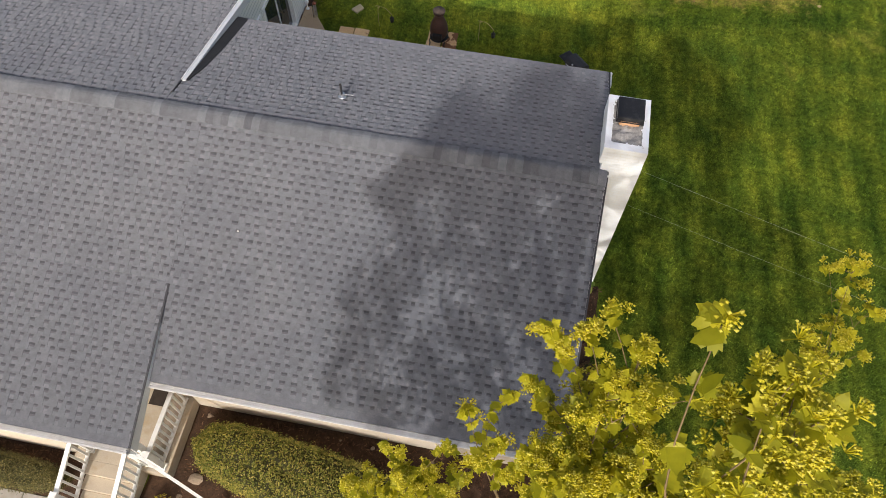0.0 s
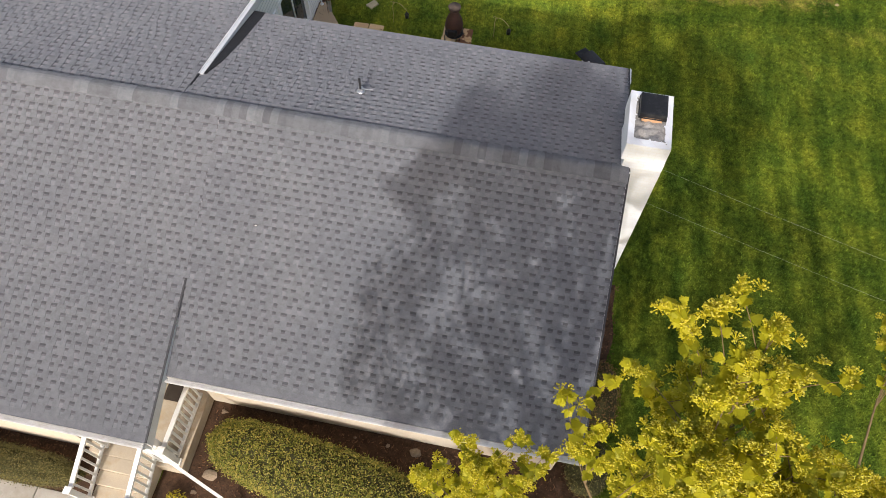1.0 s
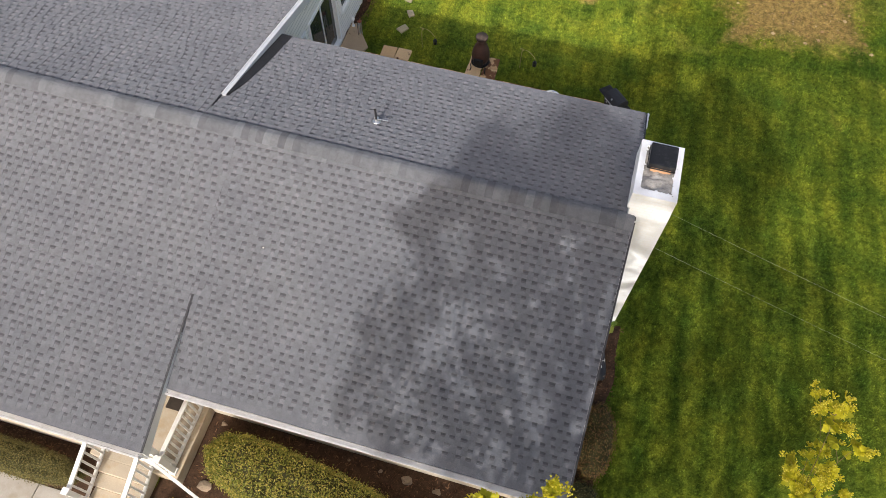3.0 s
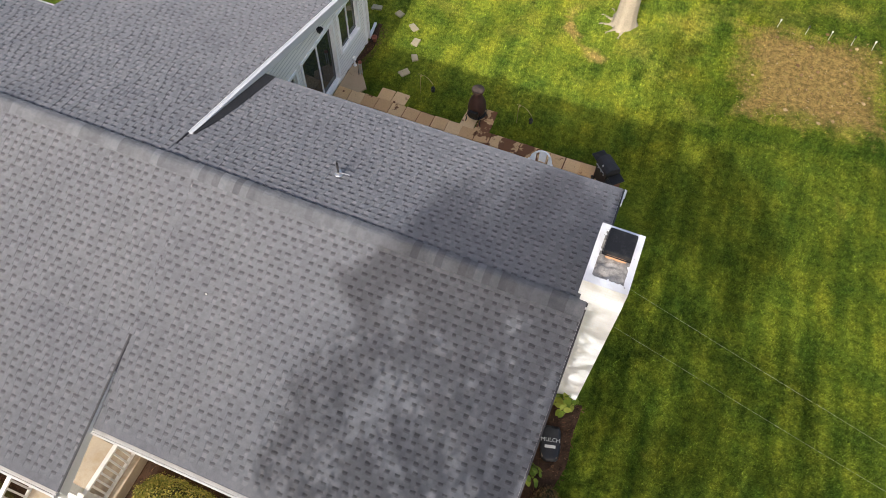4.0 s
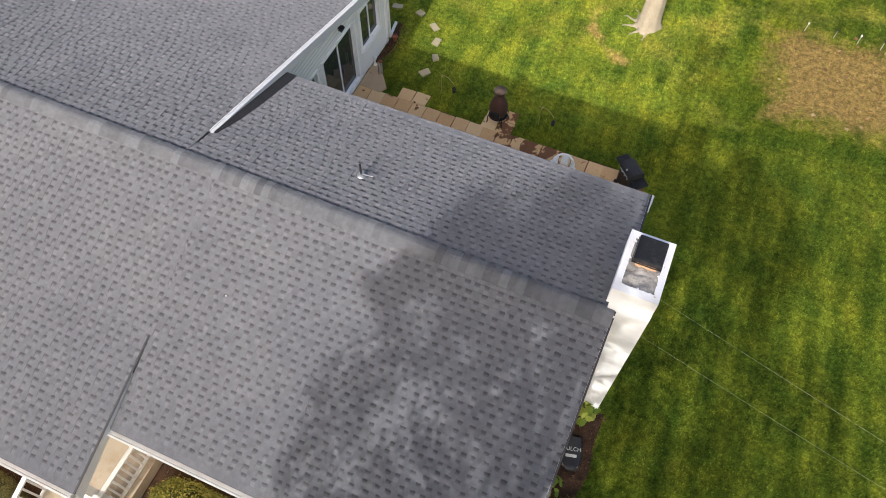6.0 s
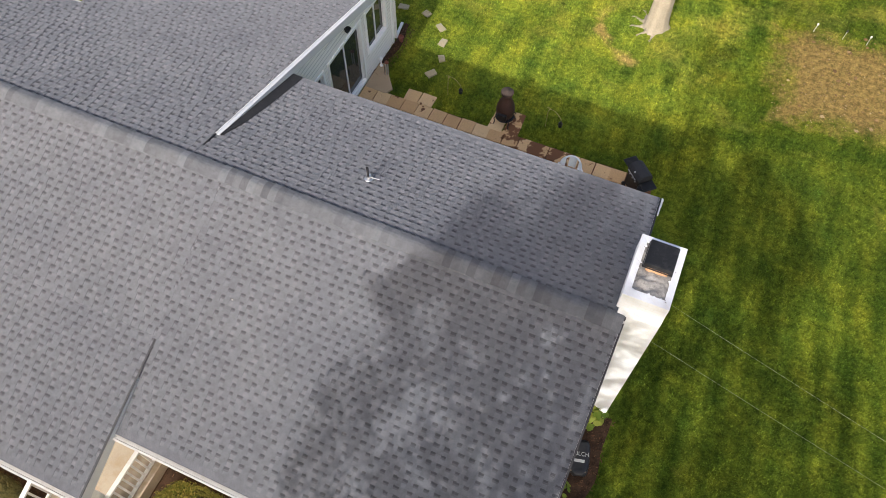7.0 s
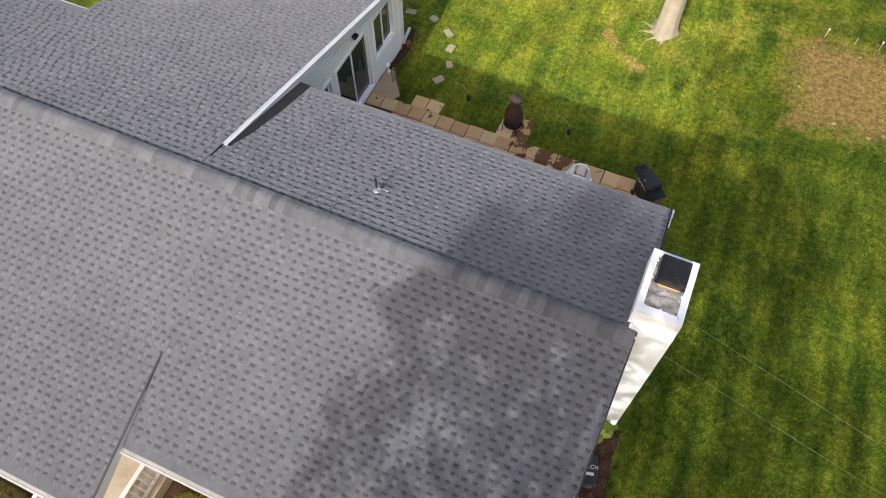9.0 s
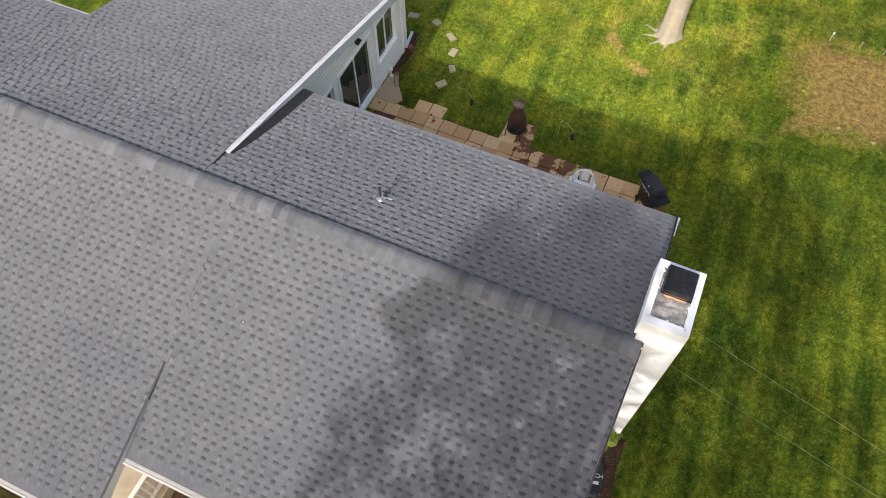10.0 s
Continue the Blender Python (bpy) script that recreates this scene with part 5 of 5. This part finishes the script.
def clods():
    """Clods and pale litter in the seed bed."""
    rng = np.random.default_rng(5)
    verts, faces = [], []
    px, py, a, w, d = PATCH
    for i in range(520):
        u, v = rng.uniform(0.1, w), rng.uniform(0.1, d)
        x, y = px + u * math.cos(a) - v * math.sin(a), py + u * math.sin(a) + v * math.cos(a)
        r = rng.uniform(0.012, 0.03) if rng.random() < 0.95 else rng.uniform(0.04, 0.08)
        b = len(verts)
        for ang in np.linspace(0, 2 * math.pi, 5, endpoint=False):
            k = rng.uniform(0.6, 1.2)
            verts.append((x + r * k * math.cos(ang), y + r * k * math.sin(ang), 0.0))
        verts.append((x, y, r * 0.8))
        faces += [(b + j, b + (j + 1) % 5, b + 5) for j in range(5)]
    ob = mesh_part("soil_clods", verts, faces, M_CLOD)
    tagged(ob, "loose brown clods of earth on the seed bed", "soil", kind="stuff")


M_CLOD = leaf_material("earth_clod", (0.10, 0.06, 0.03), (0.18, 0.11, 0.05), (0.34, 0.26, 0.16), 0.0, 1.0)
clods()


def wires():
    for name, p, q, label in (("wire", (-0.16, 2.04, 2.30), (11.0, 0.0, 0.85), "thin pale wire running from the gable across the lawn"),
                              ("wire", (0.575, 1.06, 2.02), (9.6, 0.05, 0.02), "thin pale wire running from the chimney across the lawn")):
        bm = bmesh.new()
        n = 14
        pts = [Vector(p).lerp(Vector(q), i / n) - Vector((0, 0, 0.06 * math.sin(math.pi * i / n))) for i in range(n + 1)]
        tube(bm, pts, [0.0019] * (n + 1), 6)
        tagged(part("wire", bm, M_WIRE), label, "wire", "wires")
    bm = bmesh.new()
    rod(bm, (11.0, 0.0, -0.3), (11.0, 0.0, 0.95), 0.03)
    tagged(part("wire_post", bm, M_STEEL), "low steel post holding a thin wire", "post")


wires()


def roof_flecks():
    for i, (x, y) in enumerate(((-7.56, -0.75), (-6.14, -1.89))):
        bm = bmesh.new()
        lumpy(bm, (x, y, RIDGE + 0.438 * y + 0.022), (0.022, 0.016, 0.006), i, 1, 0.3)
        tagged(part("pebble", bm, M_PALE), "small white fleck lying on the shingles", "pebble", "white flecks")


roof_flecks()

# ---------------------------------------------------------------- trees
def limb_points(p, q, rng, bend=0.12, n=5):
    p, q = np.array(p, float), np.array(q, float)
    length = np.linalg.norm(q - p)
    off = rng.normal(0, bend * length, 3)
    off[2] = abs(off[2]) * 0.5
    return [tuple(p + (q - p) * k + off * math.sin(math.pi * k) * 0.6) for k in np.linspace(0, 1, n)]


class Blossom:
    """Collects flower heads: umbels of small yellow buds on thin stalks that spread from one point."""

    def __init__(self):
        self.v, self.f, self.n = [], [], 0
        self.sv, self.sf, self.sn = [], [], 0
        self.oct = np.array([(1, 0, 0), (-1, 0, 0), (0, 1, 0), (0, -1, 0), (0, 0, 1), (0, 0, -1)], float)
        self.tri = [(0, 2, 4), (2, 1, 4), (1, 3, 4), (3, 0, 4), (2, 0, 5), (1, 2, 5), (3, 1, 5), (0, 3, 5)]

    def head(self, place, axis, rng, size=0.045, buds=20, stalks=False, spread=0.62):
        place, axis = np.asarray(place, float), np.asarray(axis, float)
        for i in range(buds):
            d = axis * 0.9 + rng.normal(0, spread, 3)
            d /= np.linalg.norm(d)
            p = place + d * size * (rng.uniform(0.78, 1.0) if stalks else rng.uniform(0.55, 1.0))
            r = rng.uniform(0.0022, 0.0036) if stalks else rng.uniform(0.0022, 0.0037) * (size / 0.03)
            self.v.append(p + r * self.oct * np.array([1.15, 1.15, 0.9]))
            self.f += [tuple(self.n + k for k in t) for t in self.tri]
            self.n += 6
            if stalks:
                side = np.cross(d, rng.normal(0, 1, 3))
                side /= np.linalg.norm(side)
                for q, w in ((place, 0.0013), (p, 0.0010)):
                    self.sv.append(np.array([q + side * w, q - side * w]))
                m = self.sn
                self.sf.append((m, m + 1, m + 3, m + 2))
                self.sn += 4

    def make(self, parent):
        ob = mesh_part("blossom", np.concatenate(self.v).tolist(), self.f, M_FLOWER, parent, "yellow blossom heads")
        ob["kind"] = "stuff"
        ob = mesh_part("flower_stalk", np.concatenate(self.sv).tolist(), self.sf, M_STALK, parent, "thin yellow-green stalks")
        ob["kind"] = "stuff"


def front_maple():
    """A flowering maple in the front yard; its top reaches high above the ridge and shades the roof."""
    ob = thing("maple_tree", "tall maple with yellow-green blossom and young leaves", "tree", at=(0, 0, 0))
    rng = np.random.default_rng(21)
    foot = np.array((-0.7, -12.0, ground_z(-0.7, -12.0) - 0.1))
    centre, radii = np.array(CROWN[0]), np.array(CROWN[1])
    bm = bmesh.new()
    stem = [tuple(foot), tuple(foot + (0.03, 0.02, 0.35)), (-0.75, -11.95, 2.2), (-0.85, -11.8, 4.5), (-0.9, -11.6, 7.0), (-0.95, -11.3, 9.5), (-1.0, -10.9, 11.5)]
    tube(bm, stem, [0.46, 0.34, 0.29, 0.25, 0.19, 0.12, 0.05], 14)
    part("trunk", bm, M_BARK, ob, smooth=True)
    lv = Leaves(LOBED, 0.18)
    fl = Blossom()
    # limbs with clumps of foliage through the crown, uneven and with gaps
    clumps = []
    for i in range(15):
        a = 2 * math.pi * (i * 0.381966 + 0.1)
        k = 0.25 + 0.7 * i / 14
        start = np.array(stem[2]) * (1 - k) + np.array(stem[5]) * k
        out = rng.uniform(0.46, 0.66)
        tip = centre + radii * np.array((math.cos(a) * out * math.sqrt(max(0.05, 1 - (2 * k - 1.05) ** 2)), math.sin(a) * out * math.sqrt(max(0.05, 1 - (2 * k - 1.05) ** 2)), (2 * k - 1.05) * 0.66))
        pts = limb_points(start, tip, rng, 0.10, 6)
        bm = bmesh.new()
        tube(bm, pts, [0.10 - 0.015 * j for j in range(6)], 8)
        for j in (2, 3, 4, 5):
            for s in range(3):
                q = np.array(pts[j]) + rng.normal(0, 1, 3) * (1.0, 1.0, 0.7)
                tube(bm, limb_points(pts[j], q, rng, 0.15, 4), [0.03, 0.022, 0.014, 0.006], 5)
                clumps.append(q)
        part("limb", bm, M_BARK, ob, smooth=True)
    while len(clumps) < 9200:
        e = rng.uniform(-1, 1, 3)
        if np.sum(np.abs(e) ** 3.2) < 1:
            clumps.append(centre + radii * e)
    while len(clumps) < 13600:                               # the top stands fuller
        e = rng.uniform(-1, 1, 3)
        q = centre + radii * e
        if np.sum(np.abs(e) ** 3.2) < 1 and q[2] + (q[1] + 11) / SUN_Y > 10.6:
            clumps.append(q)
    for q in clumps:
        if q[1] > (FRONT_LIMIT if q[0] > -2 else FRONT_LIMIT - 0.35) or q[2] < 2.4:
            continue
        # boughs end unevenly on the shaded side and stand apart in places
        u, w = q[0] - SUN_X * (q[1] + 11) / SUN_Y, q[2] + (q[1] + 11) / SUN_Y
        rim = min(u - np.interp(w, BOUGH_Z, BOUGH_LEFT), np.interp(w, BOUGH_Z, BOUGH_RIGHT) - u, 12.75 + 0.25 * math.sin(u * 2.3) - w)
        if rim < 0.22:
            continue
        full = min(1.0, 0.62 + rim * 0.5) * (0.60 + 0.20 * smoothstep(9.0, 11.0, w) + 0.28 * smoothstep(1.3, 0.7, rim)) * (1.0 if u < -1.8 or w < 7.4 else 0.82)
        for gu, gw, gr, open_ in THIN:
            full *= 1 - open_ * math.exp(-(((u - gu) ** 2 + (w - gw) ** 2) / gr ** 2) ** 2)
        full *= smoothstep(-0.42, -0.02, 0.75 * noise.noise(Vector((u * 1.5, w * 1.5, 11.0))) + 0.55 * noise.noise(Vector((u * 2.6, w * 2.6, 7.0))))
        if rng.random() > full:
            continue
        r = rng.uniform(0.14, 0.30)
        for i in range(int(14 * r / 0.25)):
            p = q + rng.normal(0, r * 0.45, 3)
            if p[1] > FRONT_LIMIT:
                continue
            lv.put(p, rng.uniform(0.06, 0.12), rng, (0, 0, 0.9), 0.8)
        if q[2] > 9.5 and rng.random() < 0.5:
            fl.head(q + rng.normal(0, r * 0.5, 3), (0, 0, 1), rng, 0.05, 8)
    # sprays at the top towards the house: each tip bears leaves and umbels
    young = Leaves(FAN, 0.5)

    def tuft(p, out, full):
        for m in range(rng.integers(5, 9)):
            y = out * 0.4 + rng.normal(0, 1, 3) * (0.9, 0.9, 0.35)
            y[2] -= 0.15
            place = p + rng.normal(0, 0.006, 3)
            young.aim(place, rng.uniform(0.022, 0.050), y, (rng.normal(0, 0.35), rng.normal(0, 0.35), 1.0))
        for h in range(full):
            q = p + out * rng.uniform(0.0, 0.025) + rng.normal(0, 0.017, 3)
            fl.head(q, out * 0.6 + np.array((0, 0, 0.8)), rng, rng.uniform(0.020, 0.030), rng.integers(14, 23), True, 0.62)

    # upper branches that the sprays grow from
    along = []
    for mid, end in BRANCHES:
        pts = limb_points((-0.5, -8.6, 10.4), mid, rng, 0.06, 6) + limb_points(mid, end, rng, 0.06, 9)[1:]
        bm = bmesh.new()
        tube(bm, pts, [0.016 - 0.0009 * i for i in range(len(pts))], 7)
        part("branch", bm, M_TWIG, ob, smooth=True)
        for p, q in zip(pts[4:], pts[5:]):
            along += [np.array(p) * (1 - k) + np.array(q) * k for k in (0.0, 0.33, 0.66)]
    along = np.array(along)
    for tip, full in SPRAYS:
        bm = bmesh.new()
        tip = np.array(tip)
        gap = np.linalg.norm(along - tip, axis=1) + 0.8 * np.maximum(0, along[:, 2] - tip[2] + 0.1)
        base = along[np.argmin(gap + 3 * (gap < 0.14))]
        pts = limb_points(base, tip, rng, 0.12, 8)
        tube(bm, pts, [0.0024, 0.0022, 0.0021, 0.0019, 0.0017, 0.0015, 0.0012, 0.0009], 6)
        for j in range(full):
            k = 1.0 if j == 0 else rng.uniform(0.45, 0.95)
            i = min(6, int(k * 7))
            f = k * 7 - i
            p = np.array(pts[i]) * (1 - f) + np.array(pts[i + 1]) * f
            out = rng.normal(0, 0.7, 3) + np.array((0, 0.15, 0.7))
            out /= np.linalg.norm(out)
            q = p + out * (rng.uniform(0.03, 0.09) if j else 0.0)
            if j:
                rod(bm, p, q, 0.0016, 0.0011, 5)
            tuft(q, out, int(rng.integers(3, 6)) if full > 1 or rng.random() < 0.7 else 1)
        for i in range(2, 7):                                # pairs of small leaves at the nodes
            for m in range(2):
                young.aim(pts[i], rng.uniform(0.022, 0.048), rng.normal(0, 1, 3) * (1, 1, 0.4), (rng.normal(0, 0.3), rng.normal(0, 0.3), 1.0))
        part("twig", bm, M_TWIG, ob)
    lv.make("leaves", M_LEAF, ob, "young yellow-green lobed leaves")
    young.make("young_leaves", M_YOUNG, ob, "fan-shaped young leaves")
    fl.make(ob)


FAN = [(0.0, 0.0), (0.14, 0.02), (0.34, 0.02), (0.30, 0.12), (0.52, 0.22), (0.42, 0.30), (0.58, 0.50), (0.40, 0.48), (0.38, 0.62), (0.24, 0.58), (0.26, 0.76), (0.14, 0.80)]
FAN = FAN + [(0.0, 1.0)] + [(-x, y) for x, y in reversed(FAN[1:])]
BRANCHES = [((-0.9, -7.45, 11.75), (-1.20, -6.95, 12.35)), ((-1.1, -7.4, 11.2), (-1.42, -6.98, 11.85)), ((-1.5, -7.4, 10.7), (-1.80, -7.02, 11.1)),
            ((-0.65, -7.4, 11.5), (-0.68, -6.95, 12.2)), ((0.0, -7.2, 10.4), (-0.02, -6.2, 11.1)), ((-0.85, -7.7, 12.1), (-1.08, -7.32, 13.05)),
            ((-1.0, -7.5, 11.4), (-0.98, -6.95, 12.0))]
CROWN = ((-0.1, -11.8, 8.5), (5.8, 4.3, 5.8))
FRONT_LIMIT = -7.45
LOBED = [(0.0, 0.0), (0.42, 0.10), (0.30, 0.36), (0.52, 0.62), (0.20, 0.66), (0.0, 1.0), (-0.20, 0.66), (-0.52, 0.62), (-0.30, 0.36), (-0.42, 0.10)]
SUN_X, SUN_Y = SUN_DIR.x / -SUN_DIR.z, SUN_DIR.y / -SUN_DIR.z
# how far the boughs reach to either side, by height
BOUGH_Z = [4.5, 6.0, 6.8, 7.3, 8.4, 9.2, 10.0, 10.45, 10.7, 11.0, 11.4, 12.0, 12.7]
BOUGH_LEFT = [-2.8, -3.5, -4.35, -4.85, -4.95, -4.74, -4.45, -4.46, -5.05, -4.50, -4.38, -4.15, -3.70]
BOUGH_RIGHT = [2.6, 4.4, 5.0, 5.3, 5.2, 4.2, 3.0, 2.9, 3.0, 3.2, 3.0, 2.4, 1.2]
# open places: across, height, size, how open
THIN = [(-3.10, 9.0, 0.58, 0.95), (-2.65, 8.25, 0.36, 0.85), (-3.5, 8.35, 0.22, 0.8), (-2.47, 11.1, 0.26, 0.85), (-3.41, 10.63, 0.28, 0.85), (-4.22, 10.25, 0.18, 0.8), (-1.7, 12.2, 0.35, 0.7), (-2.9, 12.3, 0.22, 0.6), (-1.1, 11.6, 0.25, 0.6), (-0.42, 7.9, 0.38, 0.85),
        (-0.42, 8.7, 0.38, 0.85), (-0.42, 9.5, 0.38, 0.9), (-0.42, 10.3, 0.38, 0.9), (-0.42, 11.1, 0.4, 0.9), (-0.42, 11.9, 0.42, 0.9), (0.9, 10.1, 0.4, 0.7), (3.0, 9.5, 0.5, 0.85),
        (-3.7, 7.9, 0.25, 0.8), (-2.4, 8.0, 0.30, 0.7), (-2.0, 9.8, 0.22, 0.6), (-1.5, 7.2, 0.22, 0.5), (-2.8, 7.0, 0.2, 0.7), (-1.6, 10.6, 0.2, 0.45), (-2.9, 9.9, 0.2, 0.7), (2.2, 8.7, 0.3, 0.7), (1.3, 8.2, 0.25, 0.7)]
# tips of the uppermost sprays: place and number of tufts
SPRAYS = [((-1.37, -6.74, 12.69), 3), ((-1.27, -6.73, 12.68), 3), ((-1.22, -6.68, 12.70), 1), ((-1.13, -6.74, 12.66), 2), ((-1.19, -6.82, 12.63), 4),
          ((-1.07, -6.83, 12.61), 4), ((-0.92, -6.81, 12.61), 1), ((-1.12, -6.88, 12.59), 5), ((-1.36, -6.73, 12.23), 3), ((-1.21, -6.71, 12.23), 3),
          ((-1.29, -6.80, 12.19), 4), ((-1.42, -6.78, 12.22), 1), ((-1.54, -6.84, 12.19), 1), ((-1.43, -6.92, 12.14), 3), ((-1.33, -6.96, 12.11), 3),
          ((-1.85, -6.83, 11.43), 2), ((-1.60, -6.78, 11.43), 1), ((-1.50, -6.83, 11.40), 2), ((-1.97, -6.99, 11.35), 3), ((-1.77, -6.93, 11.37), 3),
          ((-0.13, -5.88, 11.85), 4), ((-1.17, -7.16, 13.50), 4), ((-1.23, -7.06, 13.52), 1), ((0.03, -5.60, 11.35), 4)]
for k in range(15):                                         # the topmost leader
    SPRAYS.append(((random.uniform(-1.12, -0.85), random.uniform(-7.25, -7.0), random.uniform(13.0, 13.4)), 3))
for k in range(5):
    SPRAYS.append(((random.uniform(-0.12, 0.12), random.uniform(-6.1, -5.8), random.uniform(11.2, 11.7)), 3))
for k in range(11):                                         # lower sprays over the front bed
    SPRAYS.append(((random.uniform(-2.0, -1.45), random.uniform(-7.04, -6.86), random.uniform(11.15, 11.45)), 3))
while len(SPRAYS) < 182:
    x, z = random.uniform(-1.45, -0.25), random.uniform(11.3, 12.6)
    y = random.uniform(-7.2, -6.82 + (12.0 - z) * 0.32)
    if x > -1.22 + (12.0 - z) * 0.22 and y < -6.74:
        SPRAYS.append(((x, y, z), random.choice((3, 4, 4))))
front_maple()


def back_tree():
    """The tree behind the lawn: a pale trunk with flared roots, crown high above."""
    ob = thing("shade_tree", "old tree with pale smooth trunk and flared roots", "tree", at=(-1.45, 11.84, 0))
    rng = np.random.default_rng(9)
    bm = bmesh.new()
    seg = 28
    rings = []
    for z, r, flare in ((-0.1, 0.36, 0.14), (0.02, 0.34, 0.10), (0.12, 0.31, 0.06), (0.35, 0.285, 0.04), (0.9, 0.27, 0.02), (1.8, 0.26, 0.01), (3.2, 0.24, 0.01), (5.0, 0.22, 0.0), (7.5, 0.15, 0.0)):
        ring = []
        for a in np.linspace(0, 2 * math.pi, seg, endpoint=False):
            k = r + flare * (max(0, math.sin(a * 3 + 0.6)) ** 2 + 0.4 * max(0, math.sin(a * 5 + 2)) ** 2) + 0.012 * math.sin(a * 7 + z)
            ring.append(bm.verts.new((k * math.cos(a) + 0.02 * z, k * math.sin(a), z)))
        rings.append(ring)
    for a, b in zip(rings, rings[1:]):
        for i in range(seg):
            bm.faces.new((a[i], a[(i + 1) % seg], b[(i + 1) % seg], b[i]))
    part("trunk", bm, M_PALEBARK, ob, smooth=True)
    for i in range(5):
        a = 2.2 + 0.62 * i
        bm = bmesh.new()
        tube(bm, [(0.24 * math.cos(a), 0.24 * math.sin(a), 0.02), (0.42 * math.cos(a + 0.15), 0.42 * math.sin(a + 0.15), -0.03), (0.66 * math.cos(a + 0.05), 0.66 * math.sin(a + 0.05), -0.03), (0.95 * math.cos(a + 0.2), 0.95 * math.sin(a + 0.2), -0.06)], [0.10, 0.060, 0.042, 0.02], 8)
        part("root", bm, M_PALEBARK, ob, smooth=True)
    lv = Leaves(maple_outline(), 0.15)
    for i in range(7):
        a = i * 0.9
        tip = (2.6 * math.cos(a), 2.6 * math.sin(a), 8.5 + 2.2 * (i % 3))
        pts = limb_points((0.1, 0, 4.6 + 0.35 * i), tip, rng, 0.1, 5)
        bm = bmesh.new()
        tube(bm, pts, [0.10, 0.08, 0.06, 0.04, 0.02], 7)
        part("limb", bm, M_PALEBARK, ob, smooth=True)
        for j in range(16):
            q = np.array(pts[2 + j % 3]) + rng.normal(0, 0.9, 3)
            for m in range(12):
                lv.put(q + rng.normal(0, 0.3, 3), rng.uniform(0.12, 0.2), rng, (0, 0, 0.8), 0.8)
    lv.make("leaves", M_LEAF, ob)


M_PALEBARK = plain("pale_bark", (0.36, 0.31, 0.235), 0.95, 0, 0.3, 4, 25, 0.7, (0.30, 0.25, 0.18))
back_tree()

# ---------------------------------------------------------------- small pieces of the roof, last
def single_shingles():
    shared = {}
    for a, e, place, d, n, j in single_tabs:
        w = round(e - a, 2)
        if w not in shared:
            me = bpy.data.meshes.new("shingle")
            t = EXPOSED + 0.02
            me.from_pydata([(0.004, 0, -0.005), (w - 0.004, 0, -0.005), (w, t, 0.0055), (0, t, 0.0055), (w, t + 0.005, -0.006), (0, t + 0.005, -0.006), (0.004, 0, -0.01), (w - 0.004, 0, -0.01)], [],
                           [(0, 1, 2, 3), (3, 2, 4, 5), (0, 3, 5, 6), (2, 1, 7, 4)])
            me.materials.append(M_TAB1)
            me.materials.append(M_EDGE)
            me.polygons.foreach_set("material_index", [0, 1, 0, 0])
            shared[w] = me
        ob = new("shingle", shared[w])
        ob.parent = roof
        m = Matrix.Identity(4)
        m.col[0][:3], m.col[1][:3], m.col[2][:3] = (1, 0, 0), d, n
        ob.matrix_basis = Matrix.Translation(Vector(place) - d * (EXPOSED + 0.017)) @ m


single_shingles()
ridge_caps()
